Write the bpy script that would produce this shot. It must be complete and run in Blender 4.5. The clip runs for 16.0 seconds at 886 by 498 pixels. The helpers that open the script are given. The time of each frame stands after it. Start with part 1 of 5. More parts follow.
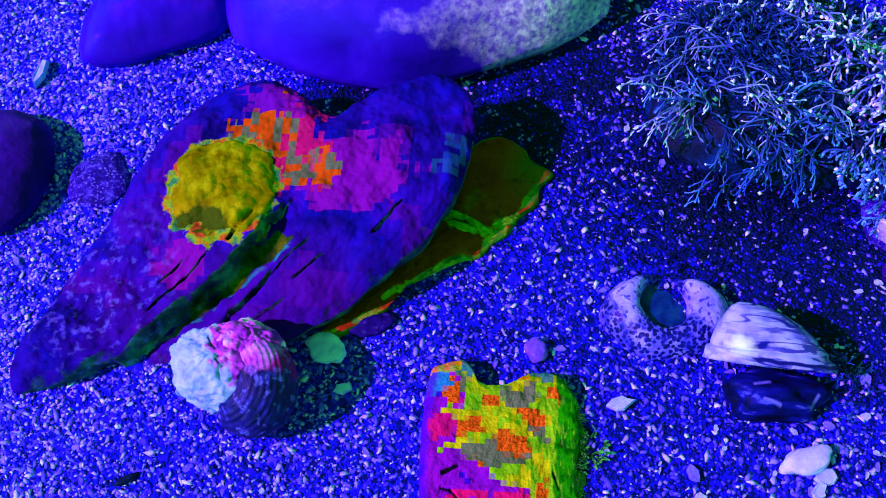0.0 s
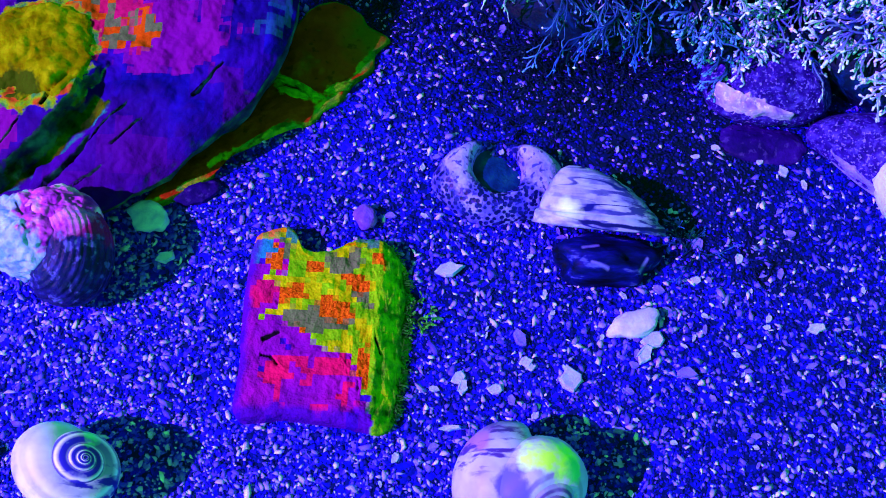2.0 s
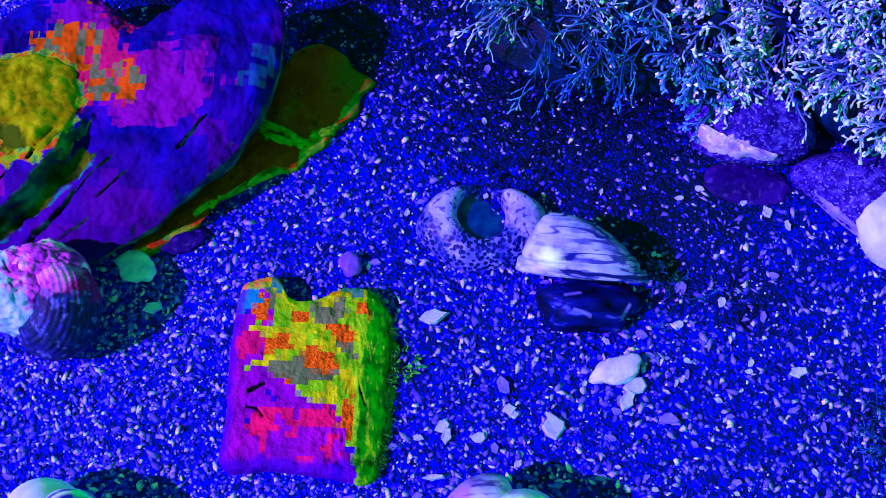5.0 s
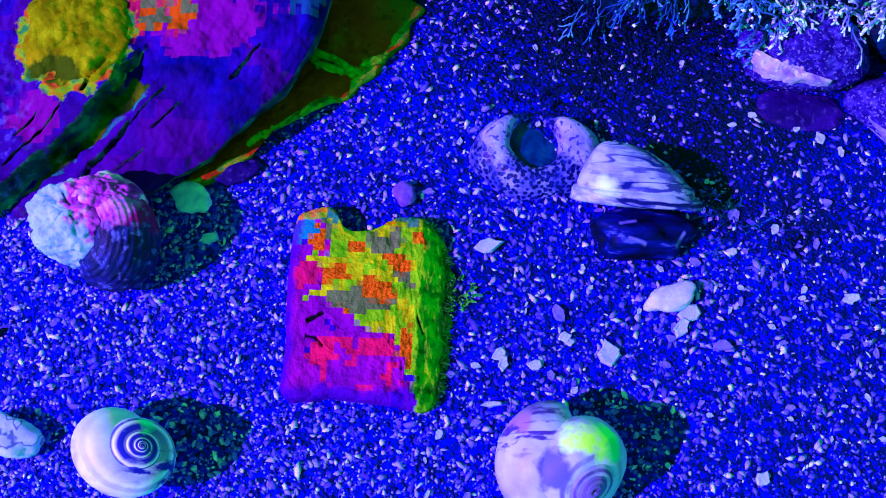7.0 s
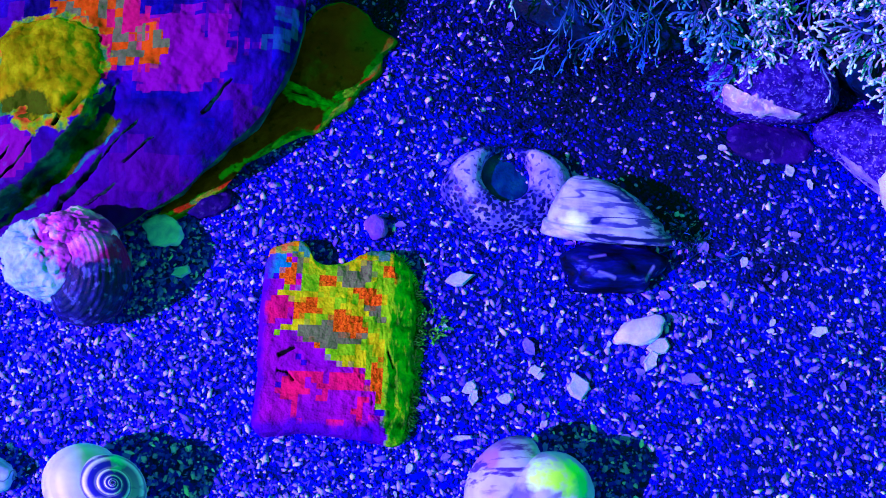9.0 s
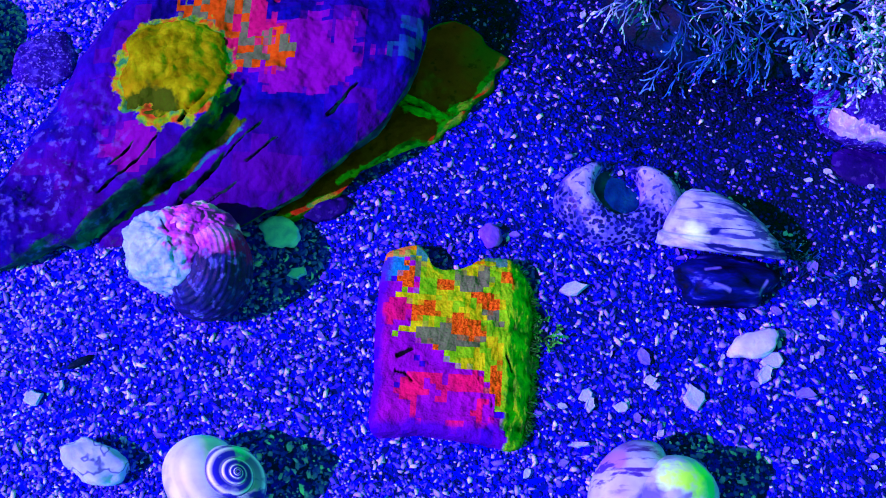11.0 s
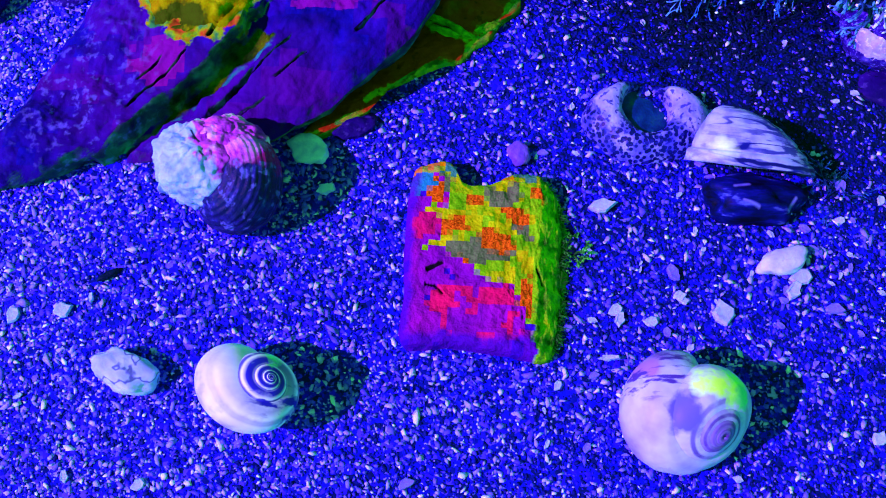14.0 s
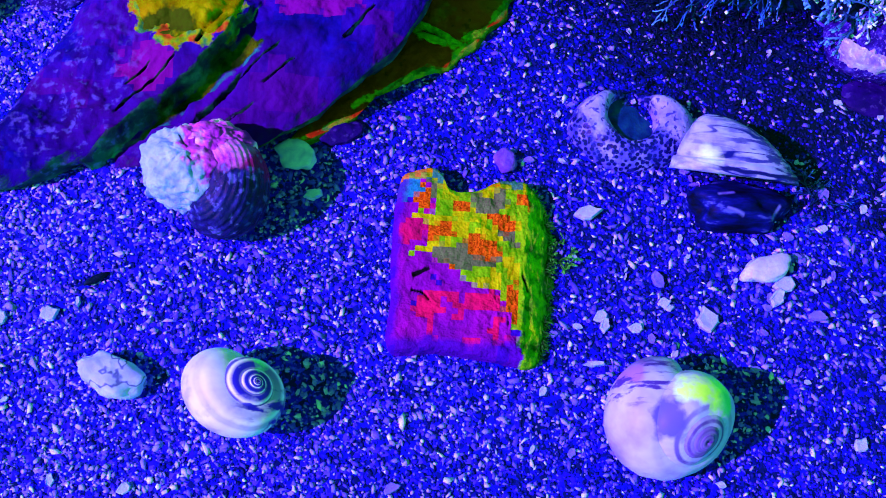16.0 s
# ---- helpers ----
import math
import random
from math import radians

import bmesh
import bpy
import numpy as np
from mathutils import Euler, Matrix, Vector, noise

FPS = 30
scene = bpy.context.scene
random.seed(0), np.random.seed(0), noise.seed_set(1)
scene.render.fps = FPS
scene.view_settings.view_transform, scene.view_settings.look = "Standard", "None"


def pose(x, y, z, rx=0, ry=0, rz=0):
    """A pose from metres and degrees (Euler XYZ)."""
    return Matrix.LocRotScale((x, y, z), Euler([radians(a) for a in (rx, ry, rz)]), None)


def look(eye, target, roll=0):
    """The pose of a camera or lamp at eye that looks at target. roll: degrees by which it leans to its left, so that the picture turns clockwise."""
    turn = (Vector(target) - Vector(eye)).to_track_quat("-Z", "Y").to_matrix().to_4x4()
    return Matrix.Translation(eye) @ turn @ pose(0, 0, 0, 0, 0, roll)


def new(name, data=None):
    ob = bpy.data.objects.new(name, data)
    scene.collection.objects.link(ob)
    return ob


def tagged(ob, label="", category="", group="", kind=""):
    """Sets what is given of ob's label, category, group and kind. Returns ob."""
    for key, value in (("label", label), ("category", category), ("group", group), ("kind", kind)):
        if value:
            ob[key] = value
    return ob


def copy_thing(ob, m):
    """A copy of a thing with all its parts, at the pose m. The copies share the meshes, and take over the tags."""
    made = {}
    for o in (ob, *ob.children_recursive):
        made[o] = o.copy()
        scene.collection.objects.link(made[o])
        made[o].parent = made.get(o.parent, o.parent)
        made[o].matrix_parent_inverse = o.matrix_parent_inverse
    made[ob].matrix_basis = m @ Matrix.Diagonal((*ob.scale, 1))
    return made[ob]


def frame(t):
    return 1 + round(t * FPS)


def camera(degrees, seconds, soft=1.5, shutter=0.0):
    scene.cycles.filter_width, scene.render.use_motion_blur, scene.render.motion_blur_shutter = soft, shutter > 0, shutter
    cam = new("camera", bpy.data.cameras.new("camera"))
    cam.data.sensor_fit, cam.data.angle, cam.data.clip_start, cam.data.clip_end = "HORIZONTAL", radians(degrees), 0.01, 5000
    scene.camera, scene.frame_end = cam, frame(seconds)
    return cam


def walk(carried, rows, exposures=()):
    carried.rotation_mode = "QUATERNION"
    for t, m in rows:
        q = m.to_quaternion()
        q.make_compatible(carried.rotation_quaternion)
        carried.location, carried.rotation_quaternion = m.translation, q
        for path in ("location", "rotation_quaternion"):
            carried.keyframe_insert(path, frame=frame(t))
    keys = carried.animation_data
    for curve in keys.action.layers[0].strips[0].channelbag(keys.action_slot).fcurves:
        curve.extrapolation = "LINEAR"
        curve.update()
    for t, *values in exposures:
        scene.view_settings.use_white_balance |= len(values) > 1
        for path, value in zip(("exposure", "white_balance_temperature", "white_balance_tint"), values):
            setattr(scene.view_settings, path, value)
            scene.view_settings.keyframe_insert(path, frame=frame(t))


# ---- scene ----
# camera and walk: a phone held about 20 cm above a patch of tide-pool sand
cam = camera(40, 16.0, soft=1.0)
PATH = [
    (0, (-0.00700, -0.06371, 0.20160), (-0.01041, 0.02867, 0.02424), 2.85),
    (0.5, (-0.00428, -0.07059, 0.19632), (-0.00644, 0.02011, 0.01809), 3.65),
    (1, (0.00252, -0.07197, 0.19299), (0.00396, 0.01198, 0.01146), 5.66),
    (1.5, (0.01115, -0.06625, 0.19499), (0.01645, 0.00960, 0.01000), 8.21),
    (2, (0.01504, -0.06819, 0.19446), (0.02095, 0.01240, 0.01151), 8.09),
    (2.5, (0.01714, -0.06649, 0.19588), (0.02346, 0.01243, 0.01222), 8.17),
    (3, (0.01932, -0.06876, 0.19522), (0.02482, 0.01037, 0.01162), 7.41),
    (3.5, (0.01791, -0.06294, 0.19801), (0.02457, 0.01179, 0.01262), 8.39),
    (3.7, (0.01955, -0.06412, 0.19808), (0.02448, 0.01301, 0.01362), 7.08),
    (5.8, (0.01979, -0.05076, 0.20395), (0.02341, 0.01850, 0.01636), 6.49),
    (6, (0.01770, -0.05181, 0.20363), (0.02272, 0.01539, 0.01533), 7.61),
    (6.5, (0.01409, -0.05394, 0.20318), (0.01882, 0.00915, 0.01346), 7.42),
    (7, (0.01111, -0.05364, 0.20316), (0.01449, 0.00828, 0.01302), 6.25),
    (7.5, (0.01143, -0.05180, 0.20470), (0.01388, 0.00927, 0.01427), 5.42),
    (8, (0.01307, -0.04976, 0.20518), (0.01527, 0.01004, 0.01435), 5.14),
    (8.5, (0.01503, -0.04868, 0.20551), (0.01886, 0.01168, 0.01488), 6.61),
    (9, (0.01412, -0.04700, 0.20666), (0.01908, 0.01381, 0.01620), 7.74),
    (9.5, (0.01202, -0.05011, 0.20783), (0.01332, 0.01143, 0.01753), 4.82),
    (9.7, (0.00864, -0.04665, 0.20843), (0.01098, 0.01233, 0.01734), 6.10),
    (11.8, (-0.01301, -0.07743, 0.19464), (-0.00460, 0.00975, 0.01483), 10.28),
    (12, (-0.01116, -0.07791, 0.19428), (-0.00390, 0.00769, 0.01367), 9.63),
    (12.5, (-0.01323, -0.07826, 0.19336), (-0.00379, 0.00288, 0.01080), 11.31),
    (13, (-0.01164, -0.07806, 0.19411), (-0.00360, 0.00123, 0.01068), 10.44),
    (13.5, (-0.01390, -0.07822, 0.19419), (-0.00475, -0.00044, 0.01016), 11.34),
    (14, (-0.01442, -0.07872, 0.19381), (-0.00543, -0.00134, 0.00960), 11.21),
    (14.5, (-0.01399, -0.07862, 0.19377), (-0.00398, -0.00100, 0.00971), 12.06),
    (15, (-0.01397, -0.07836, 0.19445), (-0.00322, -0.00055, 0.01053), 12.71),
    (15.5, (-0.01302, -0.07939, 0.19514), (-0.00314, -0.00095, 0.01142), 12.04),
    (16, (-0.01469, -0.07939, 0.19473), (-0.00338, -0.00075, 0.01119), 12.95),
]
# the phone's white balance drifts towards blue in the middle of the walk
BALANCE = [(0, 0.0, 6500, 10), (1.5, 0.0, 6500, 10), (3.0, 0.0, 6150, 10), (5.8, 0.0, 5900, 10), (9.5, 0.0, 5900, 10), (12.0, 0.0, 6200, 10), (13.5, 0.0, 6500, 10), (16, 0.0, 6500, 10)]
walk(cam, [(t, look(eye, aim, roll)) for t, eye, aim, roll in PATH], BALANCE)

# world, sun
SUN_ELEVATION = 40
SUN_HEADING = 23   # the light travels towards +x, turned this many degrees towards +y
world = bpy.data.worlds.new("sky")
scene.world = world
world.use_nodes = True
wn = world.node_tree
sky = wn.nodes.new("ShaderNodeTexSky")
sky.sky_type = "NISHITA"
sky.sun_disc = False
sky.sun_elevation = radians(SUN_ELEVATION)
sky.sun_rotation = radians(-90 - SUN_HEADING)
tint = wn.nodes.new("ShaderNodeMixRGB")
tint.blend_type = "MULTIPLY"
tint.inputs[0].default_value = 1.0
tint.inputs[2].default_value = (0.10, 1.0, 0.11, 1)
wn.links.new(sky.outputs[0], tint.inputs[1])
back = wn.nodes["Background"]
wn.links.new(tint.outputs[0], back.inputs[0])
back.inputs[1].default_value = 0.39

sun = new("sun", bpy.data.lights.new("sun", "SUN"))
sun.data.energy = 9.8
sun.data.angle = radians(0.5)
sun.data.color = (0.70, 0.08, 1.0)
ce, se = math.cos(radians(SUN_ELEVATION)), math.sin(radians(SUN_ELEVATION))
ch, sh = math.cos(radians(SUN_HEADING)), math.sin(radians(SUN_HEADING))
sun.matrix_world = look((-ce * ch, -ce * sh, se), (0, 0, 0))

MM = 0.001


# ---------------------------------------------------------------- materials
class Nodes:
    """A material with short ways to add nodes."""

    def __init__(self, name, rough=0.6, specular=0.4):
        self.mat = bpy.data.materials.new(name)
        self.mat.use_nodes = True
        self.tree = self.mat.node_tree
        self.bsdf = self.tree.nodes["Principled BSDF"]
        self.bsdf.inputs["Roughness"].default_value = rough
        self.bsdf.inputs["Specular IOR Level"].default_value = specular
        self.co = self.tree.nodes.new("ShaderNodeTexCoord")

    def node(self, kind, ins=None, **props):
        n = self.tree.nodes.new(kind)
        if "operation" in props:
            n.operation = props["operation"]
        if "blend" in props:
            n.blend_type = props["blend"]
        if "feature" in props:
            n.feature = props["feature"]
        for key, value in (ins or {}).items():
            self.put(n.inputs[key], value)
        return n

    def put(self, socket, value):
        if isinstance(value, bpy.types.NodeSocket):
            self.tree.links.new(value, socket)
        elif isinstance(value, tuple) and len(value) == 3 and socket.type == "RGBA":
            socket.default_value = (*value, 1)
        else:
            socket.default_value = value

    def math(self, op, a, b=0.0, c=None):
        ins = {0: a, 1: b}
        if c is not None:
            ins[2] = c
        return self.node("ShaderNodeMath", ins, operation=op).outputs[0]

    def noise(self, scale, detail=3.0, vector=None, rough=0.55, distort=0.0):
        n = self.node("ShaderNodeTexNoise", {"Scale": scale, "Detail": detail, "Roughness": rough, "Distortion": distort})
        self.put(n.inputs["Vector"], vector if vector is not None else self.co.outputs["Object"])
        return n.outputs[0]

    def voronoi(self, scale, vector=None, feature="F1"):
        n = self.node("ShaderNodeTexVoronoi", {"Scale": scale}, feature=feature)
        self.put(n.inputs["Vector"], vector if vector is not None else self.co.outputs["Object"])
        return n

    def ramp(self, fac, stops, constant=False):
        n = self.tree.nodes.new("ShaderNodeValToRGB")
        n.color_ramp.interpolation = "CONSTANT" if constant else "LINEAR"
        el = n.color_ramp.elements
        while len(el) < len(stops):
            el.new(0.5)
        for e, (p, c) in zip(el, stops):
            e.position = p
            e.color = (*c, 1) if len(c) == 3 else c
        self.put(n.inputs[0], fac)
        return n.outputs[0]

    def step(self, fac, lo, hi):
        n = self.node("ShaderNodeMapRange", {"Value": fac, "From Min": lo, "From Max": hi})
        n.clamp = True
        return n.outputs[0]

    def mix(self, fac, a, b, blend="MIX"):
        return self.node("ShaderNodeMixRGB", {0: fac, 1: a, 2: b}, blend=blend).outputs[0]

    def near(self, vector, centre, radius, soft, jitter=None, squash=(1, 1, 1)):
        """1 inside a blotch round centre (mm), falling to 0 outside."""
        d = self.node("ShaderNodeVectorMath", {0: vector, 1: tuple(v * MM for v in centre)}, operation="SUBTRACT").outputs[0]
        d = self.node("ShaderNodeVectorMath", {0: d, 1: squash}, operation="MULTIPLY").outputs[0]
        d = self.node("ShaderNodeVectorMath", {0: d}, operation="LENGTH").outputs["Value"]
        if jitter is not None:
            d = self.math("ADD", d, jitter)
        return self.step(d, (radius + soft) * MM, (radius - soft) * MM)

    def streak(self, vector, a, b, width, soft, jitter=None):
        """1 along a straight line from a to b (mm, in plan), falling to 0 beside it."""
        dx, dy = (b[0] - a[0]) * MM, (b[1] - a[1]) * MM
        p = self.node("ShaderNodeVectorMath", {0: vector, 1: (a[0] * MM, a[1] * MM, 0.0)}, operation="SUBTRACT").outputs[0]
        p = self.node("ShaderNodeVectorMath", {0: p, 1: (1.0, 1.0, 0.0)}, operation="MULTIPLY").outputs[0]
        f = self.node("ShaderNodeVectorMath", {0: p, 1: (dx, dy, 0.0)}, operation="DOT_PRODUCT").outputs["Value"]
        f = self.step(f, 0.0, dx * dx + dy * dy)
        q = self.node("ShaderNodeVectorMath", {0: (dx, dy, 0.0), "Scale": f}, operation="SCALE").outputs[0]
        d = self.node("ShaderNodeVectorMath", {0: p, 1: q}, operation="DISTANCE").outputs["Value"]
        if jitter is not None:
            d = self.math("ADD", d, jitter)
        return self.step(d, (width + soft) * MM, (width - soft) * MM)

    def snapped(self, size):
        n = self.node("ShaderNodeVectorMath", {0: self.co.outputs["Object"], 1: (size * MM,) * 3}, operation="SNAP")
        return self.node("ShaderNodeVectorMath", {0: n.outputs[0], 1: (1.0, 1.0, 0.0)}, operation="MULTIPLY").outputs[0]

    def bump(self, height, strength=0.4, distance=0.3, normal=None):
        n = self.node("ShaderNodeBump", {"Strength": strength, "Distance": distance * MM, "Height": height})
        if normal is not None:
            self.put(n.inputs["Normal"], normal)
        return n.outputs[0]

    def done(self, colour, normal=None, rough=None):
        self.put(self.bsdf.inputs["Base Color"], colour)
        if normal is not None:
            self.put(self.bsdf.inputs["Normal"], normal)
        if rough is not None:
            self.put(self.bsdf.inputs["Roughness"], rough)
        return self.mat


SAND_STOPS = [(0.0, (0.001, 0.006, 0.024)), (0.08, (0.001, 0.005, 0.12)), (0.22, (0.002, 0.005, 0.36)), (0.46, (0.004, 0.004, 0.76)),
              (0.62, (0.012, 0.005, 0.97)), (0.78, (0.062, 0.038, 0.99)), (1.0, (0.32, 0.27, 0.99))]


def sand_tone(m, fac):
    """Broad patches shift the mix of dark and pale grains: darker to the right, paler to the left."""
    broad = m.noise(26, 3)
    fine = m.noise(140, 2)
    where = m.node("ShaderNodeNewGeometry").outputs["Position"]
    darker_right = m.near(where, (120, 60, 0), 110, 90)
    paler_left = m.near(where, (-125, 20, 0), 85, 60)
    shift = m.math("MULTIPLY_ADD", m.math("SUBTRACT", broad, 0.5), 0.5, m.math("MULTIPLY_ADD", paler_left, 0.12, m.math("MULTIPLY", darker_right, -0.42)))
    shift = m.math("MULTIPLY_ADD", m.math("SUBTRACT", fine, 0.5), 0.35, shift)
    f = m.math("MAXIMUM", m.math("ADD", m.math("ADD", fac, shift), 0.03), 0.06)
    # dark algae near the weed plus shade painted round stones; a few clean grains
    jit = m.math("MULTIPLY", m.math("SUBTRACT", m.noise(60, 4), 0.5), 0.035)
    algae_and_shade = m.near(where, (48, 58, 0), 21, 13, jit, (0.62, 1.0, 1.0))
    # gaps by rock and boulder, ground beside the top shell: shade painted dark
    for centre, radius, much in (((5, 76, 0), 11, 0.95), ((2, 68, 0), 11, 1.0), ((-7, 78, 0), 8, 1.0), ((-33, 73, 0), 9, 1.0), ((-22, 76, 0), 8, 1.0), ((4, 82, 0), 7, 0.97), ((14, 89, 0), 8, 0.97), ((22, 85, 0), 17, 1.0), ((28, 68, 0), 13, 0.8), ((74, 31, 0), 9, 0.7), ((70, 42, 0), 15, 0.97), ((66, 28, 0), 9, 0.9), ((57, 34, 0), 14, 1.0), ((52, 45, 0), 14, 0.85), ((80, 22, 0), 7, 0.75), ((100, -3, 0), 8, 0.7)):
        algae_and_shade = m.math("MAXIMUM", algae_and_shade, m.math("MULTIPLY", m.near(where, centre, radius, 6, jit), much))
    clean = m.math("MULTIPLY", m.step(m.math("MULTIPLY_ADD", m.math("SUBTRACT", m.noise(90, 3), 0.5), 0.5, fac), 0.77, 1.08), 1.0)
    f = m.math("ADD", m.math("MULTIPLY", f, m.math("SUBTRACT", 1.0, algae_and_shade)), m.math("MULTIPLY", clean, algae_and_shade))
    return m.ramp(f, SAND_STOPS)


def make_sand():
    m = Nodes("sand", 0.7, 0.02)
    v = m.voronoi(1000)
    w = m.voronoi(560)
    fac = m.node("ShaderNodeSeparateColor", {0: v.outputs["Color"]}).outputs[0]
    fac = m.math("MULTIPLY", fac, 0.80)
    n = m.bump(v.outputs["Distance"], 0.6, -0.3)
    n = m.bump(w.outputs["Distance"], 0.4, -0.4, n)
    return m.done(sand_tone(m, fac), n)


def make_grain():
    m = Nodes("sand grains", 0.6, 0.03)
    r = m.node("ShaderNodeNewGeometry").outputs["Random Per Island"]
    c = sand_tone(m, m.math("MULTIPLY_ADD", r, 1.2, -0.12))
    c = m.mix(m.math("MULTIPLY", m.noise(1800, 2), 0.25), c, (0.012, 0.010, 0.60))
    return m.done(c)


def make_shell_grit():
    m = Nodes("shell grit", 0.5, 0.1)
    r = m.node("ShaderNodeNewGeometry").outputs["Random Per Island"]
    c = m.ramp(r, [(0.0, (0.035, 0.02, 0.97)), (0.5, (0.085, 0.065, 0.98)), (0.8, (0.24, 0.22, 0.98)), (1.0, (0.46, 0.52, 0.98))])
    return m.done(c, m.bump(m.noise(1500, 3), 0.4, 0.15))


def make_rock():
    """Blue-violet rock with an ochre lichen blotch and blocky stains; green shade is painted down its cleft."""
    m = Nodes("stained rock", 0.6, 0.01)
    o = m.co.outputs["Object"]
    b1, b2 = m.snapped(1.3), m.snapped(2.0)
    j = m.math("MULTIPLY", m.math("SUBTRACT", m.noise(170, 2, b1), 0.5), 0.016)
    jf = m.math("MULTIPLY", m.math("SUBTRACT", m.noise(320, 3), 0.5), 0.008)
    base = m.ramp(m.noise(60, 5, distort=0.8), [(0.30, (0.002, 0.0008, 0.09)), (0.46, (0.007, 0.0008, 0.17)), (0.58, (0.014, 0.001, 0.24)), (0.72, (0.038, 0.001, 0.25))])
    base = m.mix(m.math("MULTIPLY", m.step(m.noise(420, 4), 0.50, 0.72), 0.30), base, (0.020, 0.004, 0.42))
    base = m.mix(m.math("MULTIPLY", m.step(m.noise(170, 5), 0.46, 0.34), 0.75), base, (0.001, 0.0006, 0.045))
    tint = m.noise(70, 2, m.snapped(3.0))
    base = m.mix(m.math("MULTIPLY", m.step(tint, 0.50, 0.47), 0.75), base, m.ramp(m.noise(300, 4), [(0.35, (0.002, 0.0008, 0.09)), (0.65, (0.004, 0.002, 0.30))]))
    base = m.mix(m.math("MULTIPLY", m.step(tint, 0.58, 0.60), 0.5), base, (0.060, 0.001, 0.20))
    base = m.mix(m.math("MULTIPLY", m.near(o, (-44, 20, 5), 14, 6, jf, (0.55, 1.0, 0.2)), 0.5), base, (0.045, 0.001, 0.19))
    base = m.mix(m.math("MULTIPLY", m.near(b1, (-57.5, 29.5, 0), 3.6, 0.3, j, (0.8, 1.1, 0.3)), 0.7), base, (0.15, 0.0015, 0.20))
    base = m.mix(m.math("MULTIPLY", m.near(b1, (-66.0, 37.0, 0), 5.0, 0.6, j, (0.8, 1.1, 0.3)), 0.5), base, (0.05, 0.001, 0.24))
    # magenta bloom on the high end, red-pink beside the lichen
    c = m.mix(m.math("MULTIPLY", m.near(b2, (-31.0, 46.6, 0), 9.2, 0.4, j, (0.78, 1.25, 0.3)), 0.85), base, (0.13, 0.0015, 0.23))
    c = m.mix(m.near(b2, (-40.5, 52, 0), 6.6, 0.3, j, (1.1, 0.62, 0.3)), c, (0.27, 0.003, 0.09))
    c = m.mix(m.math("MULTIPLY", m.near(b2, (-45.5, 60.5, 0), 5.0, 0.3, j, (0.8, 1.2, 0.3)), 0.8), c, (0.10, 0.0015, 0.25))
    # blocks of grey, orange and leaf green between
    b3 = m.snapped(1.5)
    patch = m.noise(150, 1, b3)
    blocks = m.ramp(patch, [(0.0, (0.26, 0.04, 0.002)), (0.38, (0.07, 0.10, 0.05)), (0.45, (0.34, 0.05, 0.002)), (0.51, (0.07, 0.10, 0.05)), (0.56, (0.30, 0.05, 0.003)), (0.64, (0.26, 0.004, 0.07))], True)
    zone = m.math("MAXIMUM", m.near(b3, (-46.0, 52.5, 0), 5.8, 0.2, j, (1.0, 0.70, 0.3)), m.near(b3, (-39.0, 46.8, 0), 4.6, 0.2, j, (0.75, 1.3, 0.3)))
    c = m.mix(zone, c, blocks)
    # a leaf-green and red fringe round the lichen
    rimmed = m.near(o, (-51.0, 43.6, 11), 10.9, 0.25, jf, (1.04, 0.96, 0.25))
    c = m.mix(rimmed, c, m.ramp(m.noise(300, 3), [(0.40, (0.02, 0.16, 0.05)), (0.5, (0.14, 0.30, 0.004)), (0.62, (0.32, 0.05, 0.01))]))
    # painted shade down the cleft: green, wide at its head, narrow at its foot
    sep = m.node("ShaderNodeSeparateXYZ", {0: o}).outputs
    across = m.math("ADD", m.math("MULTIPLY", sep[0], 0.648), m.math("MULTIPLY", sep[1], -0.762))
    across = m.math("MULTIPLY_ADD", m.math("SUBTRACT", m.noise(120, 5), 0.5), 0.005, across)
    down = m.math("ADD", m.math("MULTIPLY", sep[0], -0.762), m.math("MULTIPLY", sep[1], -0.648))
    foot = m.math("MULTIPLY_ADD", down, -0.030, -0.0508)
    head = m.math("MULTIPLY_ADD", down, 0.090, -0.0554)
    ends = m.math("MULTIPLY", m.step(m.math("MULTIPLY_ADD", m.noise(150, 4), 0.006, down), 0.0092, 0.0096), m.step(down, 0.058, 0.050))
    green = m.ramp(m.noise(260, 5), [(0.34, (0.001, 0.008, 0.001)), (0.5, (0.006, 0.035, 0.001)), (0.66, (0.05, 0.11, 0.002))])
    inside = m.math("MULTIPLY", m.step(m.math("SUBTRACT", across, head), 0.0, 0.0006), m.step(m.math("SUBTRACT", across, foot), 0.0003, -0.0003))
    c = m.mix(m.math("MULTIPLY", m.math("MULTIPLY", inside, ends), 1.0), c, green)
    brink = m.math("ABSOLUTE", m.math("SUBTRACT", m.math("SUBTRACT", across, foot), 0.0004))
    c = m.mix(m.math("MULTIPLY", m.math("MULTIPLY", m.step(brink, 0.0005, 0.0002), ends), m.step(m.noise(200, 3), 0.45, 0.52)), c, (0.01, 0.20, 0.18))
    # green also painted as shade on steep faces turned from the sun
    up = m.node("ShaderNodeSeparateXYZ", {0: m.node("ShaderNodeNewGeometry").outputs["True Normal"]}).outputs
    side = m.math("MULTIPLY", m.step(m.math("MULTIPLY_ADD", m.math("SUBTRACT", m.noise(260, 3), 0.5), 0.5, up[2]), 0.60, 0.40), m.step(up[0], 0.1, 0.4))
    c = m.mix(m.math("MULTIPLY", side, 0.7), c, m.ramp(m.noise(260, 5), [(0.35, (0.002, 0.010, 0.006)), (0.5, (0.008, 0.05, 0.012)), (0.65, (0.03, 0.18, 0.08))]))
